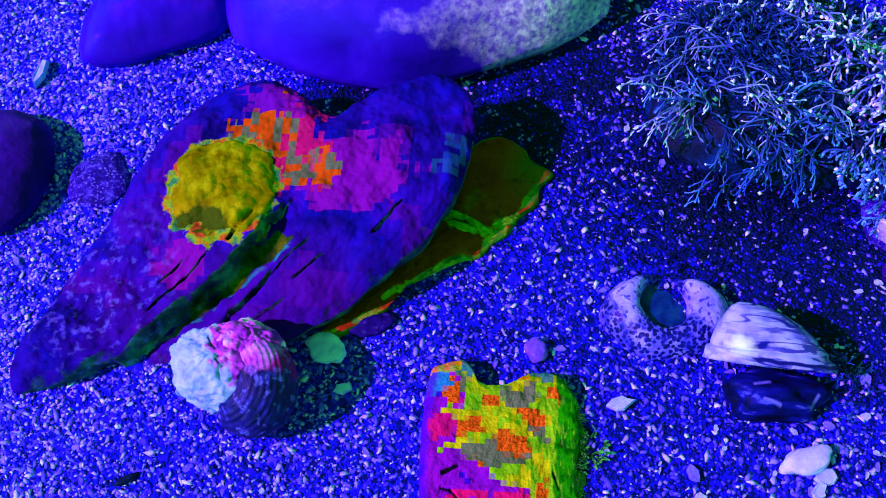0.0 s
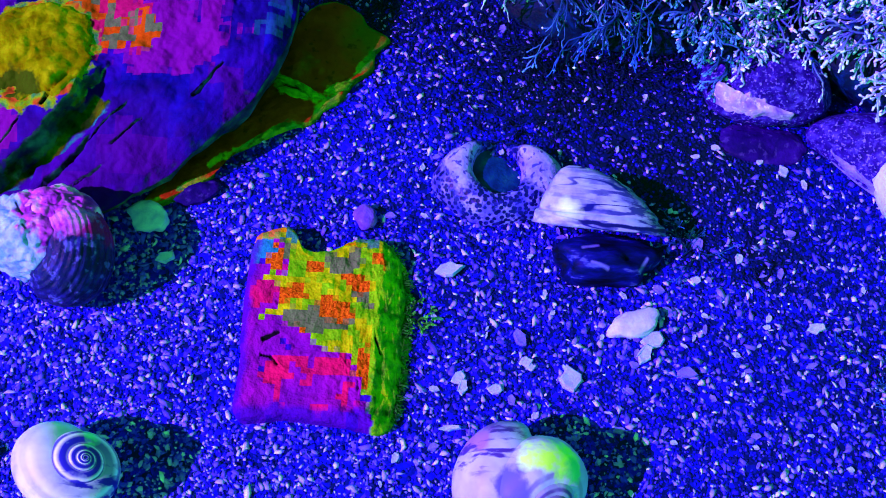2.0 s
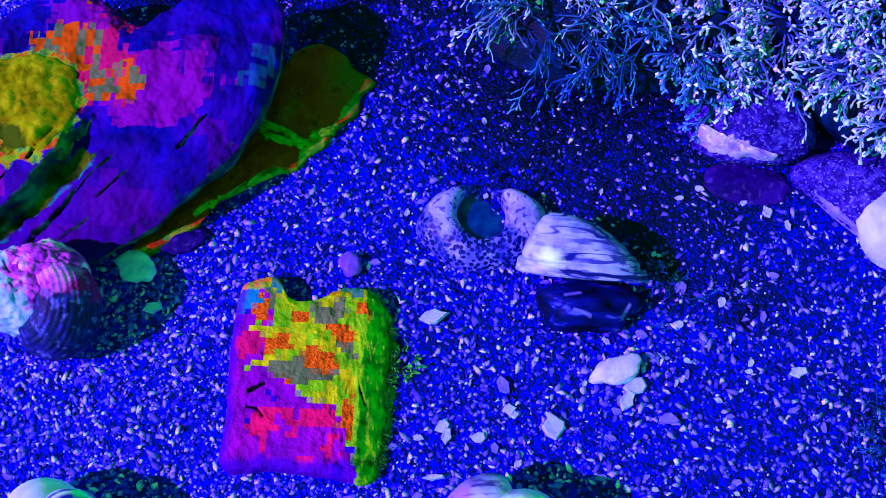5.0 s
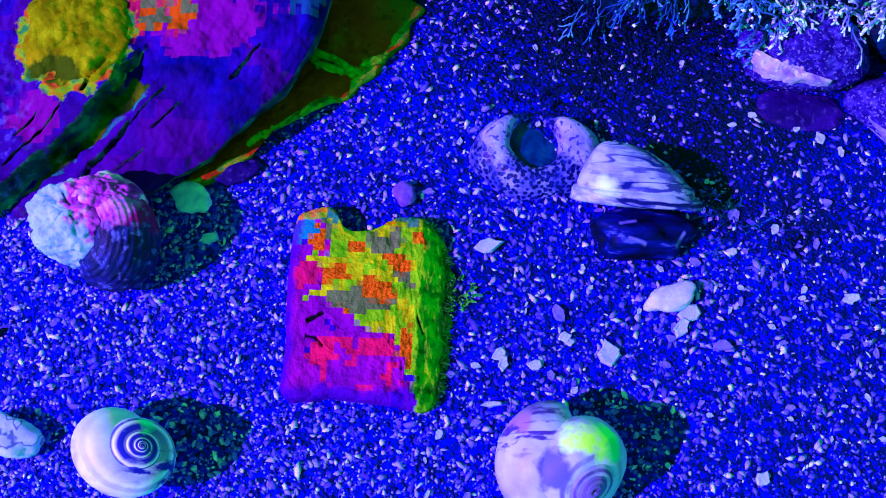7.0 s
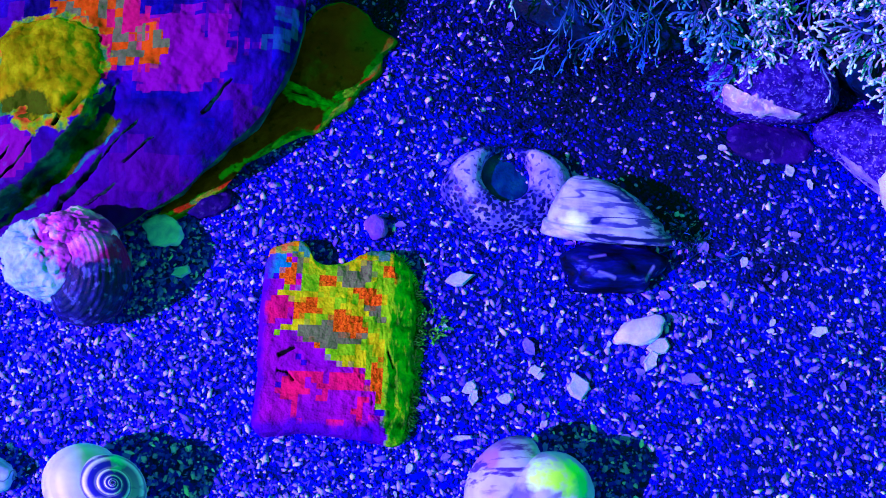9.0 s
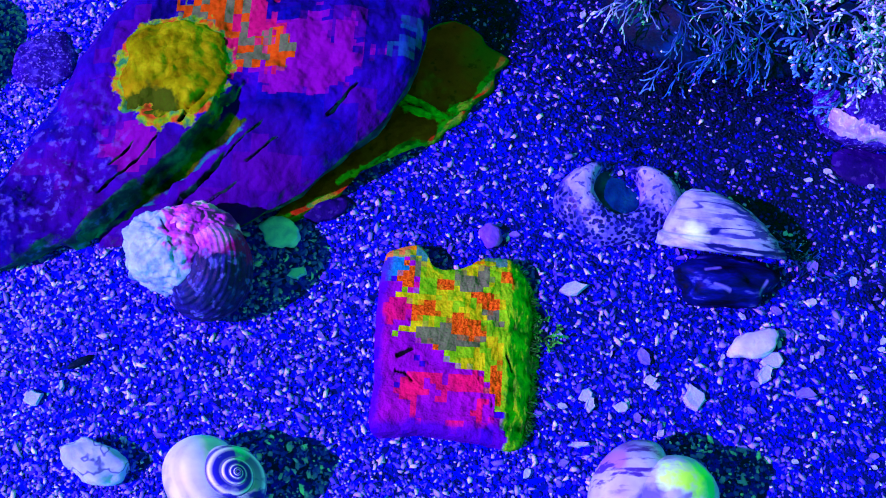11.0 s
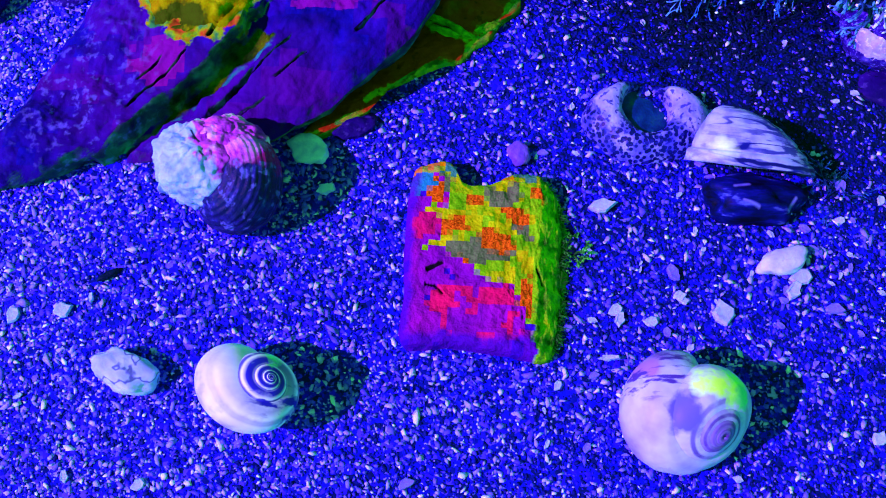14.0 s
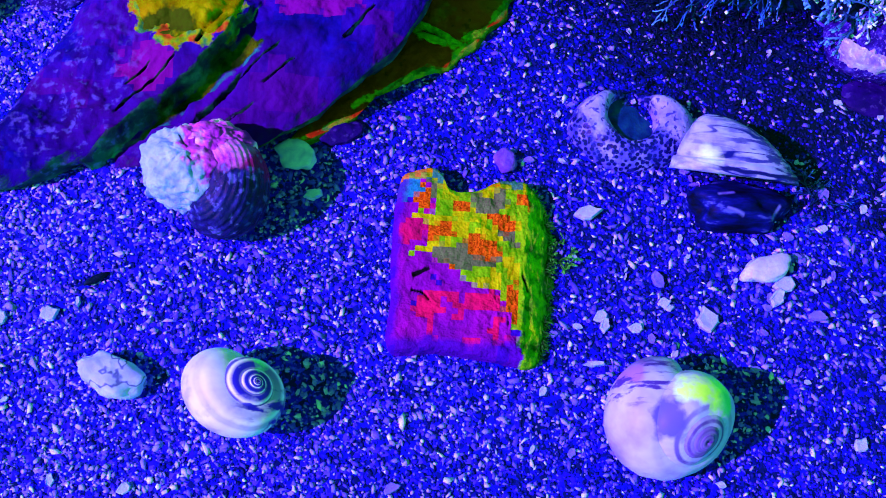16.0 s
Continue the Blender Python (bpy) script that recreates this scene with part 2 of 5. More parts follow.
    fl = m.math("MULTIPLY", m.step(m.noise(520, 5), 0.54, 0.64), m.near(o, (-69, 22, 5), 10, 5, jf, (1.0, 0.7, 0.3)))
    c = m.mix(m.math("MULTIPLY", fl, m.math("MULTIPLY_ADD", rimmed, -0.6, 0.6)), c, (0.09, 0.07, 0.62))
    c = m.mix(m.math("MULTIPLY", m.near(b2, (-11.0, 51.0, 0), 2.2, 0.2, j, (1.2, 0.8, 0.2)), 0.5), c, (0.006, 0.07, 0.20))
    wob = m.math("MULTIPLY", m.math("SUBTRACT", m.noise(260, 3), 0.5), 0.0014)
    for p, q, width, depth in CRACKS:
        c = m.mix(m.streak(o, p, q, width * 0.7, width * 0.3, wob), c, (0.001, 0.001, 0.012))
    n = m.bump(m.noise(130, 6), 0.9, 1.5)
    return m.done(c, m.bump(m.noise(900, 3), 0.4, 0.2, n))


def make_lichen():
    """Ochre crust lichen with paler warts; the shade in its hollow is painted dull olive."""
    m = Nodes("ochre lichen", 0.8, 0.01)
    o = m.co.outputs["Object"]
    jf = m.math("MULTIPLY", m.math("SUBTRACT", m.noise(320, 3), 0.5), 0.008)
    c = m.ramp(m.noise(330, 5), [(0.3, (0.09, 0.09, 0.0)), (0.5, (0.15, 0.18, 0.0)), (0.72, (0.27, 0.33, 0.002))])
    c = m.mix(m.math("MULTIPLY", m.step(m.noise(90, 4), 0.56, 0.66), 0.5), c, (0.26, 0.13, 0.001))
    # shade of the lower-left hollow put into the colour
    c = m.mix(m.near(o, (-54.5, 36.8, 9), 4.4, 0.6, jf, (0.8, 1.5, 0.2)), c, (0.03, 0.06, 0.002))
    wart = m.voronoi(520).outputs["Distance"]
    return m.done(c, m.bump(wart, 0.8, -0.6, m.bump(m.noise(260, 5), 0.8, 0.9)))


def make_stone(name, dark, mid, pale, scale=90, fleck=0.0, rough=0.45):
    m = Nodes(name, rough, 0.03)
    c = m.ramp(m.noise(scale, 5, distort=0.4), [(0.3, dark), (0.52, mid), (0.74, pale)])
    if fleck:
        f = m.step(m.noise(scale * 3, 3), 0.58, 0.64)
        c = m.mix(m.math("MULTIPLY", f, fleck), c, tuple(min(1, v * 1.8 + 0.05) for v in pale))
    n = m.bump(m.noise(scale * 4, 6), 0.4, 0.6)
    return m.done(c, m.bump(m.noise(1400, 2), 0.25, 0.15, n))


def make_slab():
    """The flat chip: purple with pink blocks, ochre, orange and grey blocks over its far half, green on its broken edge."""
    m = Nodes("stained slab", 0.7, 0.02)
    o = m.co.outputs["Object"]
    b = m.snapped(1.0)
    sep = m.node("ShaderNodeSeparateXYZ", {0: o}).outputs
    blk = m.node("ShaderNodeSeparateXYZ", {0: b}).outputs

    def moved(x, y):
        return m.node("ShaderNodeVectorMath", {0: b, 1: (x, y, 0.0)}, operation="ADD").outputs[0]

    j = m.math("MULTIPLY", m.math("SUBTRACT", m.noise(210, 2, b), 0.5), 0.012)
    purple = m.ramp(m.noise(150, 4), [(0.35, (0.12, 0.0015, 0.30)), (0.65, (0.23, 0.002, 0.34))])
    pink = m.ramp(m.noise(200, 3), [(0.35, (0.34, 0.002, 0.12)), (0.65, (0.46, 0.003, 0.10))])
    low = m.near(b, (0, -9.5, 4), 8.5, 0.2, j, (0.8, 1.5, 0.1))
    c = m.mix(m.math("MULTIPLY", low, m.step(m.noise(190, 2, moved(0.2, 0.5)), 0.555, 0.556)), purple, pink)
    c = m.mix(m.step(m.noise(230, 1, moved(0.9, 0.2)), 0.66, 0.661), c, (0.02, 0.001, 0.34))
    # the far half: ochre towards its corner, orange across the middle, grey to the broken side
    yellow = m.ramp(m.noise(380, 4), [(0.3, (0.20, 0.26, 0.0)), (0.7, (0.42, 0.52, 0.003))])
    leaf = m.ramp(m.noise(420, 4), [(0.3, (0.06, 0.28, 0.002)), (0.7, (0.19, 0.50, 0.004))])
    grit = m.node("ShaderNodeTexWhiteNoise", {"Vector": m.snapped(0.22)}).outputs["Value"]
    orange = m.mix(grit, (0.22, 0.025, 0.001), (0.56, 0.11, 0.004))
    grey = m.ramp(m.noise(420, 4), [(0.3, (0.055, 0.085, 0.040)), (0.7, (0.10, 0.15, 0.07))])
    lean = m.math("MULTIPLY", m.math("MAXIMUM", m.math("SUBTRACT", blk[0], 0.003), 0.0), 22.0)
    face = m.mix(m.step(m.math("ADD", m.noise(240, 4, moved(0.45, 0.8)), lean), 0.50, 0.53), yellow, leaf)
    for x, y, size, wide, tall in ((-2.6, 0.8, 4.6, 0.75, 1.6), (5.0, 4.4, 1.1, 1.0, 0.6), (-8.6, 14.4, 2.4, 1.2, 0.7), (2.6, 11.6, 2.0, 0.6, 1.1)):
        face = m.mix(m.near(b, (x, y, 4), size, 0.2, j, (wide, tall, 0.1)), face, grey)
    for x, y, size, wide, tall in ((7.6, 13.0, 1.7, 1.0, 1.0), (1.6, 3.6, 2.1, 0.7, 1.2), (-7.6, 5.0, 2.2, 0.7, 1.3), (-6.0, -1.8, 1.7, 1.0, 0.8), (6.4, -6.6, 3.8, 2.6, 0.8), (3.8, 8.4, 1.2, 1.0, 1.0), (-4.0, 11.0, 1.4, 0.7, 1.2)):
        face = m.mix(m.near(b, (x, y, 4), size, 0.2, j, (wide, tall, 0.1)), face, orange)
    edge = m.math("ADD", m.math("MULTIPLY_ADD", blk[0], 0.42, blk[1]), m.math("MULTIPLY", j, 0.8))
    far = m.math("MULTIPLY", m.step(edge, -0.0036, -0.0034), m.step(m.math("ADD", blk[0], m.math("MULTIPLY", j, 1.3)), -0.0086, -0.0084))
    far = m.math("MAXIMUM", far, m.near(b, (7.8, -7.0, 4), 3.4, 0.2, j, (1.5, 0.5, 0.1)))
    c = m.mix(far, c, face)
    c = m.mix(m.near(b, (-11.0, 7.0, 4), 2.8, 0.2, j, (1.1, 0.8, 0.1)), c, pink)
    c = m.mix(m.near(b, (-10.4, 11.6, 4), 2.0, 0.2, j, (1.4, 0.8, 0.1)), c, orange)
    c = m.mix(m.near(b, (-12.8, 13.0, 4), 1.8, 0.2, j, (1.0, 0.7, 0.1)), c, (0.008, 0.16, 0.36))
    # bluish margins at two sides
    rim = m.math("MULTIPLY", m.math("SUBTRACT", m.noise(240, 3), 0.5), 0.004)
    rim = m.math("MAXIMUM", m.step(m.math("ADD", rim, sep[0]), -0.0118, -0.0130), m.step(m.math("ADD", rim, sep[1]), -0.0128, -0.0142))
    c = m.mix(m.math("MULTIPLY", rim, 0.85), c, (0.030, 0.001, 0.33))
    tip = m.math("MULTIPLY_ADD", m.math("SUBTRACT", m.noise(300, 3, b), 0.5), 0.006, sep[1])
    c = m.mix(m.math("MULTIPLY", m.step(tip, 0.0152, 0.0154), 0.9), c, m.ramp(m.noise(260, 1, b), [(0.0, (0.42, 0.16, 0.0)), (0.45, (0.20, 0.30, 0.004)), (0.52, (0.01, 0.14, 0.16))], True))
    # broken side, turned from the sun: green shade painted in, darker outwards
    wob = m.math("MULTIPLY_ADD", m.math("SUBTRACT", m.noise(300, 3, b), 0.5), 0.005, sep[0])
    algae = m.ramp(m.noise(420, 5), [(0.32, (0.012, 0.09, 0.008)), (0.46, (0.06, 0.30, 0.008)), (0.58, (0.18, 0.48, 0.004)), (0.72, (0.34, 0.52, 0.004))])
    c = m.mix(m.step(wob, 0.0088, 0.0092), c, algae)
    deep = m.math("MULTIPLY_ADD", m.math("SUBTRACT", m.noise(260, 3), 0.5), 0.003, sep[0])
    c = m.mix(m.math("MULTIPLY", m.step(deep, 0.0122, 0.0132), 0.6), c, m.ramp(m.noise(380, 4), [(0.35, (0.006, 0.045, 0.012)), (0.7, (0.01, 0.12, 0.05))]))
    wobble = m.math("MULTIPLY", m.math("SUBTRACT", m.noise(420, 3), 0.5), 0.0010)
    for p, q, wide in SLAB_CRACKS:
        c = m.mix(m.streak(o, p, q, wide, 0.12, wobble), c, (0.004, 0.003, 0.01))
    n = m.bump(m.noise(300, 6), 1.0, 1.2)
    return m.done(c, m.bump(m.noise(1200, 3), 0.4, 0.2, n))


def make_shell(name, pale, mid, dark, bands, wear=0.3, stains_and_glints=None, lines=(), lines_from=(3.0, 3.8), rough=0.48, apex=None, scratches=None):
    """Shell: growth lines across the whorls, spiral bands along them (u along the coil, v round the tube)."""
    m = Nodes(name, rough, 0.14)
    uv = m.node("ShaderNodeSeparateXYZ", {0: m.co.outputs["UV"]}).outputs
    grow = m.node("ShaderNodeTexWave", {"Scale": 9.0, "Distortion": 2.5, "Detail": 3.0, "Detail Scale": 2.0})
    m.put(grow.inputs["Vector"], m.co.outputs["UV"])
    v = m.math("MULTIPLY_ADD", m.math("SUBTRACT", m.noise(160, 3), 0.5), 0.10, uv[1])
    band = m.math("SINE", m.math("MULTIPLY", v, -bands * 6.2832))
    f = m.math("MULTIPLY_ADD", band, 0.16, m.noise(110, 4))
    c = m.ramp(f, [(0.25, dark), (0.44, mid), (0.62, pale)])
    c = m.mix(m.math("MULTIPLY", m.math("MULTIPLY", grow.outputs[0], m.noise(140, 3)), 0.25), c, mid)
    for at, wide, much in lines:
        off = m.math("ABSOLUTE", m.math("SUBTRACT", m.math("MULTIPLY_ADD", m.math("SUBTRACT", m.noise(200, 3), 0.5), 0.03, uv[1]), at))
        inner = m.math("MULTIPLY_ADD", m.step(uv[0], lines_from[1], lines_from[0]), 0.84, 0.16)
        blot = m.step(m.noise(120, 4), 0.28, 0.42)
        c = m.mix(m.math("MULTIPLY", m.math("MULTIPLY", m.step(off, wide, wide * 0.4), blot), m.math("MULTIPLY", inner, much)), c, dark)
    if apex:
        inner = m.step(m.math("MULTIPLY_ADD", m.math("SUBTRACT", m.noise(300, 4), 0.5), 0.9, uv[0]), apex[0] + 0.5, apex[0] - 0.3)
        c = m.mix(m.math("MULTIPLY", inner, 0.8), c, apex[1])
    scuff = m.step(m.noise(260, 5), 0.62, 0.70)
    c = m.mix(m.math("MULTIPLY", scuff, wear), c, dark)
    if stains_and_glints:
        for centre, radius, colour in stains_and_glints:
            jit = m.math("MULTIPLY", m.math("SUBTRACT", m.noise(260, 4), 0.5), 0.006)
            c = m.mix(m.near(worldly(m), centre, radius, 0.7, jit, (1, 1, 0.5)), c, colour)
    if scratches:
        lie = m.node("ShaderNodeMapping", {0: worldly(m), "Rotation": (0.0, 0.0, -0.5), "Scale": (0.22, 1.0, 0.5)}).outputs[0]
        jit = m.math("MULTIPLY", m.math("SUBTRACT", m.noise(200, 4), 0.5), 0.008)
        c = m.mix(m.math("MULTIPLY", m.step(m.noise(700, 4, lie), 0.52, 0.60), m.near(worldly(m), scratches[0], scratches[1], 1.5, jit, (0.8, 1.2, 0.3))), c, dark)
    n = m.bump(m.math("MULTIPLY", grow.outputs[0], m.noise(140, 3)), 0.06, 0.2)
    return m.done(c, m.bump(m.noise(420, 5), 0.3, 0.25, n))


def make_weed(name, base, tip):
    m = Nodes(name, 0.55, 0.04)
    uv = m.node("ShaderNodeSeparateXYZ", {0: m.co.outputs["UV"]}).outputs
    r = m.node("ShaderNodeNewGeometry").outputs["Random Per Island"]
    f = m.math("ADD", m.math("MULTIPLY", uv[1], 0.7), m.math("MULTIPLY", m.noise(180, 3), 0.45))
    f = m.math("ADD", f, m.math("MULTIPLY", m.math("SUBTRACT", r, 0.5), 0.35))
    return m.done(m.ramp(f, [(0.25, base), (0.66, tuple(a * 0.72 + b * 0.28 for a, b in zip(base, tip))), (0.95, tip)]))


def worldly(m):
    return m.node("ShaderNodeNewGeometry").outputs["Position"]


def make_speckled():
    """Upturned shell: pale callus round the mouth, dark pits on a blue honeycomb outside."""
    m = Nodes("speckled shell", 0.45, 0.1)
    o = m.co.outputs["Object"]
    v = m.voronoi(1250)
    pale = m.ramp(m.noise(220, 4), [(0.3, (0.10, 0.09, 0.72)), (0.6, (0.26, 0.27, 0.93))])
    pit = m.step(v.outputs["Distance"], 0.60, 0.48)
    out = m.mix(pit, m.ramp(m.noise(300, 3), [(0.3, (0.02, 0.02, 0.62)), (0.5, (0.07, 0.065, 0.90)), (0.68, (0.20, 0.20, 0.94))]), (0.001, 0.002, 0.09))
    jit = m.math("MULTIPLY", m.math("SUBTRACT", m.noise(320, 4), 0.5), 0.004)
    lip = m.math("MAXIMUM", m.near(o, (8.2, 2.0, 7), 4.6, 0.4, jit, (1.0, 0.75, 0.2)), m.near(o, (-6.4, 2.0, 7), 3.6, 0.4, jit, (1.0, 0.7, 0.2)))
    c = m.mix(lip, out, pale)
    c = m.mix(m.math("MULTIPLY", m.step(m.noise(1000, 2), 0.56, 0.62), 0.85), c, (0.006, 0.006, 0.24))
    c = m.mix(m.math("MULTIPLY", m.step(m.noise(190, 4), 0.52, 0.62), 0.35), c, (0.006, 0.010, 0.34))
    n = m.bump(v.outputs["Distance"], 0.4, 0.3)
    return m.done(c, n)


def make_crusted():
    m = Nodes("ribbed turban shell", 0.45, 0.08)
    p = worldly(m)
    uv = m.node("ShaderNodeSeparateXYZ", {0: m.co.outputs["UV"]}).outputs
    rib = m.math("SINE", m.math("MULTIPLY", m.math("MULTIPLY_ADD", m.noise(140, 3), 0.05, uv[1]), 150.0))
    c = m.ramp(m.math("MULTIPLY_ADD", rib, 0.06, m.noise(420, 5)), [(0.34, (0.002, 0.004, 0.06)), (0.54, (0.006, 0.005, 0.12)), (0.66, (0.014, 0.014, 0.26)), (0.76, (0.10, 0.12, 0.65))])
    jit = m.math("MULTIPLY", m.math("SUBTRACT", m.noise(280, 4), 0.5), 0.006)
    c = m.mix(m.near(p, (-37.6, 15.4, 10), 7.0, 0.8, jit), c, (0.20, 0.002, 0.16))
    c = m.mix(m.near(p, (-41.6, 14.4, 14), 5.6, 0.6, jit), c, m.ramp(m.noise(420, 4), [(0.35, (0.30, 0.01, 0.55)), (0.65, (0.55, 0.18, 0.80))]))
    flake = m.math("MULTIPLY", m.step(m.noise(620, 4), 0.57, 0.64), 0.7)
    c = m.mix(flake, c, (0.07, 0.08, 0.55))
    return m.done(c, m.bump(m.noise(500, 5), 0.8, 0.7))


def make_crust():
    m = Nodes("pale crust", 0.6, 0.05)
    p = worldly(m)
    c = m.ramp(m.noise(260, 5), [(0.30, (0.04, 0.10, 0.50)), (0.42, (0.16, 0.27, 0.85)), (0.7, (0.30, 0.44, 0.92))])
    jit = m.math("MULTIPLY", m.math("SUBTRACT", m.noise(330, 4), 0.5), 0.010)
    pink = m.ramp(m.noise(260, 5), [(0.35, (0.20, 0.006, 0.40)), (0.5, (0.42, 0.05, 0.65)), (0.68, (0.66, 0.46, 0.88))])
    c = m.mix(m.near(p, (-40.6, 15.4, 14), 8.2, 0.6, jit), c, pink)
    for a, b in (((-48.2, 13.6), (-47.2, 12.0)), ((-47.2, 12.0), (-46.6, 11.6)), ((-46.2, 9.6), (-45.6, 9.0))):
        c = m.mix(m.streak(p, a, b, 0.18, 0.1), c, (0.01, 0.02, 0.10))
    return m.done(c, m.bump(m.noise(420, 5), 0.8, 0.7))


def make_cap():
    """Top shell: worn blue-white with slanting dark streaks, blue towards its far end and along its lip; a highlight is
    painted on.
    """
    m = Nodes("lined top shell", 0.42, 0.08)
    o = m.co.outputs["Object"]
    turn = m.node("ShaderNodeMapping", {0: o, "Rotation": (0.0, 0.62, 0.0), "Scale": (0.14, 0.5, 1.0)}).outputs[0]
    c = m.ramp(m.noise(240, 5), [(0.32, (0.12, 0.11, 0.72)), (0.46, (0.24, 0.25, 0.88)), (0.66, (0.32, 0.37, 0.96))])
    sep = m.node("ShaderNodeSeparateXYZ", {0: o}).outputs
    fine = m.noise(620, 4, turn)
    c = m.mix(m.math("MULTIPLY", m.step(fine, 0.48, 0.36), 0.6), c, (0.05, 0.05, 0.60))
    line = m.math("ABSOLUTE", m.math("SUBTRACT", m.noise(330, 1, turn), 0.5))
    c = m.mix(m.math("MULTIPLY", m.step(line, 0.022, 0.009), m.step(sep[0], -0.010, -0.004)), c, (0.006, 0.006, 0.20))
    end = m.math("MULTIPLY_ADD", m.math("SUBTRACT", m.noise(300, 4), 0.5), 0.012, sep[0])
    c = m.mix(m.math("MULTIPLY", m.step(end, 0.001, 0.014), 0.75), c, (0.010, 0.022, 0.42))
    c = m.mix(m.math("MULTIPLY", m.step(m.noise(1100, 4, turn), 0.50, 0.56), m.math("MULTIPLY", m.step(end, -0.007, 0.002), 0.9)), c, (0.006, 0.008, 0.26))
    lip = m.math("MULTIPLY_ADD", m.math("SUBTRACT", m.noise(260, 3), 0.5), 0.0012, sep[2])
    c = m.mix(m.math("MULTIPLY", m.math("MULTIPLY", m.step(lip, 0.0004, 0.0006), m.step(lip, 0.0013, 0.0011)), m.step(sep[0], -0.007, -0.003)), c, (0.004, 0.004, 0.12))
    # yellow-white highlight painted low on the left
    jit = m.math("MULTIPLY", m.math("SUBTRACT", m.noise(400, 3), 0.5), 0.003)
    c = m.mix(m.math("MULTIPLY", m.near(o, (-5.6, -5.0, 3.0), 1.2, 1.0, jit, (0.8, 0.15, 1.0)), 0.8), c, (0.55, 0.80, 0.45))
    n = m.bump(fine, 0.5, 0.35)
    return m.done(c, m.bump(m.noise(330, 4, turn), 0.4, 0.4, n))


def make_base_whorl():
    """The top shell's dark whorl, its shade painted into the colour, streaked lengthwise."""
    m = Nodes("shaded streaked whorl", 0.5, 0.02)
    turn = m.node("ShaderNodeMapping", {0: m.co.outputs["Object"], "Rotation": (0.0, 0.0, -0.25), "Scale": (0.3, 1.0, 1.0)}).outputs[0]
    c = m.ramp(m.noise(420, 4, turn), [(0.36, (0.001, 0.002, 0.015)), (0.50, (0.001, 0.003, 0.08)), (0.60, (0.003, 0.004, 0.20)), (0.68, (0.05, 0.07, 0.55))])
    # small crescent highlights painted on
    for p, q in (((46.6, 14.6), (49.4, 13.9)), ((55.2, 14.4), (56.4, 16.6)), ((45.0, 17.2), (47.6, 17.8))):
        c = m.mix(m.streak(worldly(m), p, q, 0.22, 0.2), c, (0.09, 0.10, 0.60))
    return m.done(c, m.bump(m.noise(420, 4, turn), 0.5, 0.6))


BASE_WHORL = make_base_whorl()
SAND = make_sand()
GRAIN = make_grain()
SHELLGRIT = make_shell_grit()
CRACKS = [((-40.5, 29.5), (-53, 15.0), 0.30, 2.6), ((-18.5, 42.5), (-23.5, 37.0), 0.16, 1.4), ((-36.5, 28.5), (-31.5, 32.5), 0.13, 1.0), ((-40.5, 29.5), (-34.5, 35.5), 0.13, 1.0),
          ((-60, 26), (-56, 30), 0.14, 0.8), ((-48.5, 33.5), (-44.5, 38.5), 0.34, 2.0),
          ((-44, 20), (-38, 25), 0.12, 0.9), ((-52, 30.5), (-61, 21.0), 0.16, 0.9)]
ROCK = make_rock()
LICHEN = make_lichen()
def make_boulder():
    """Smooth wet stone; the glints over its crown are painted in as pale grains."""
    m = Nodes("glinting wet boulder", 0.4, 0.06)
    c = m.ramp(m.noise(60, 5, distort=0.4), [(0.3, (0.006, 0.001, 0.20)), (0.52, (0.018, 0.002, 0.38)), (0.74, (0.045, 0.008, 0.55))])
    p = worldly(m)
    # sun glints on the wet crown, painted as a pale patch with flecks
    jit = m.math("MULTIPLY", m.math("SUBTRACT", m.noise(90, 5), 0.5), 0.03)
    wet_sheen = m.near(p, (-2, 111, 22), 24, 9, jit, (0.62, 1.0, 0.3))
    c = m.mix(m.math("MULTIPLY", wet_sheen, 0.9), c, m.ramp(m.noise(800, 3), [(0.35, (0.30, 0.13, 0.85)), (0.6, (0.85, 0.64, 0.98))]))
    fleck = m.math("MULTIPLY", m.step(m.noise(800, 3), 0.58, 0.63), m.near(p, (-6, 111, 24), 20, 6, jit, (0.62, 1.0, 0.3)))
    c = m.mix(fleck, c, (0.78, 0.66, 0.97))
    n = m.bump(m.noise(300, 6), 0.4, 0.6)
    return m.done(c, m.bump(m.noise(1400, 2), 0.25, 0.15, n))


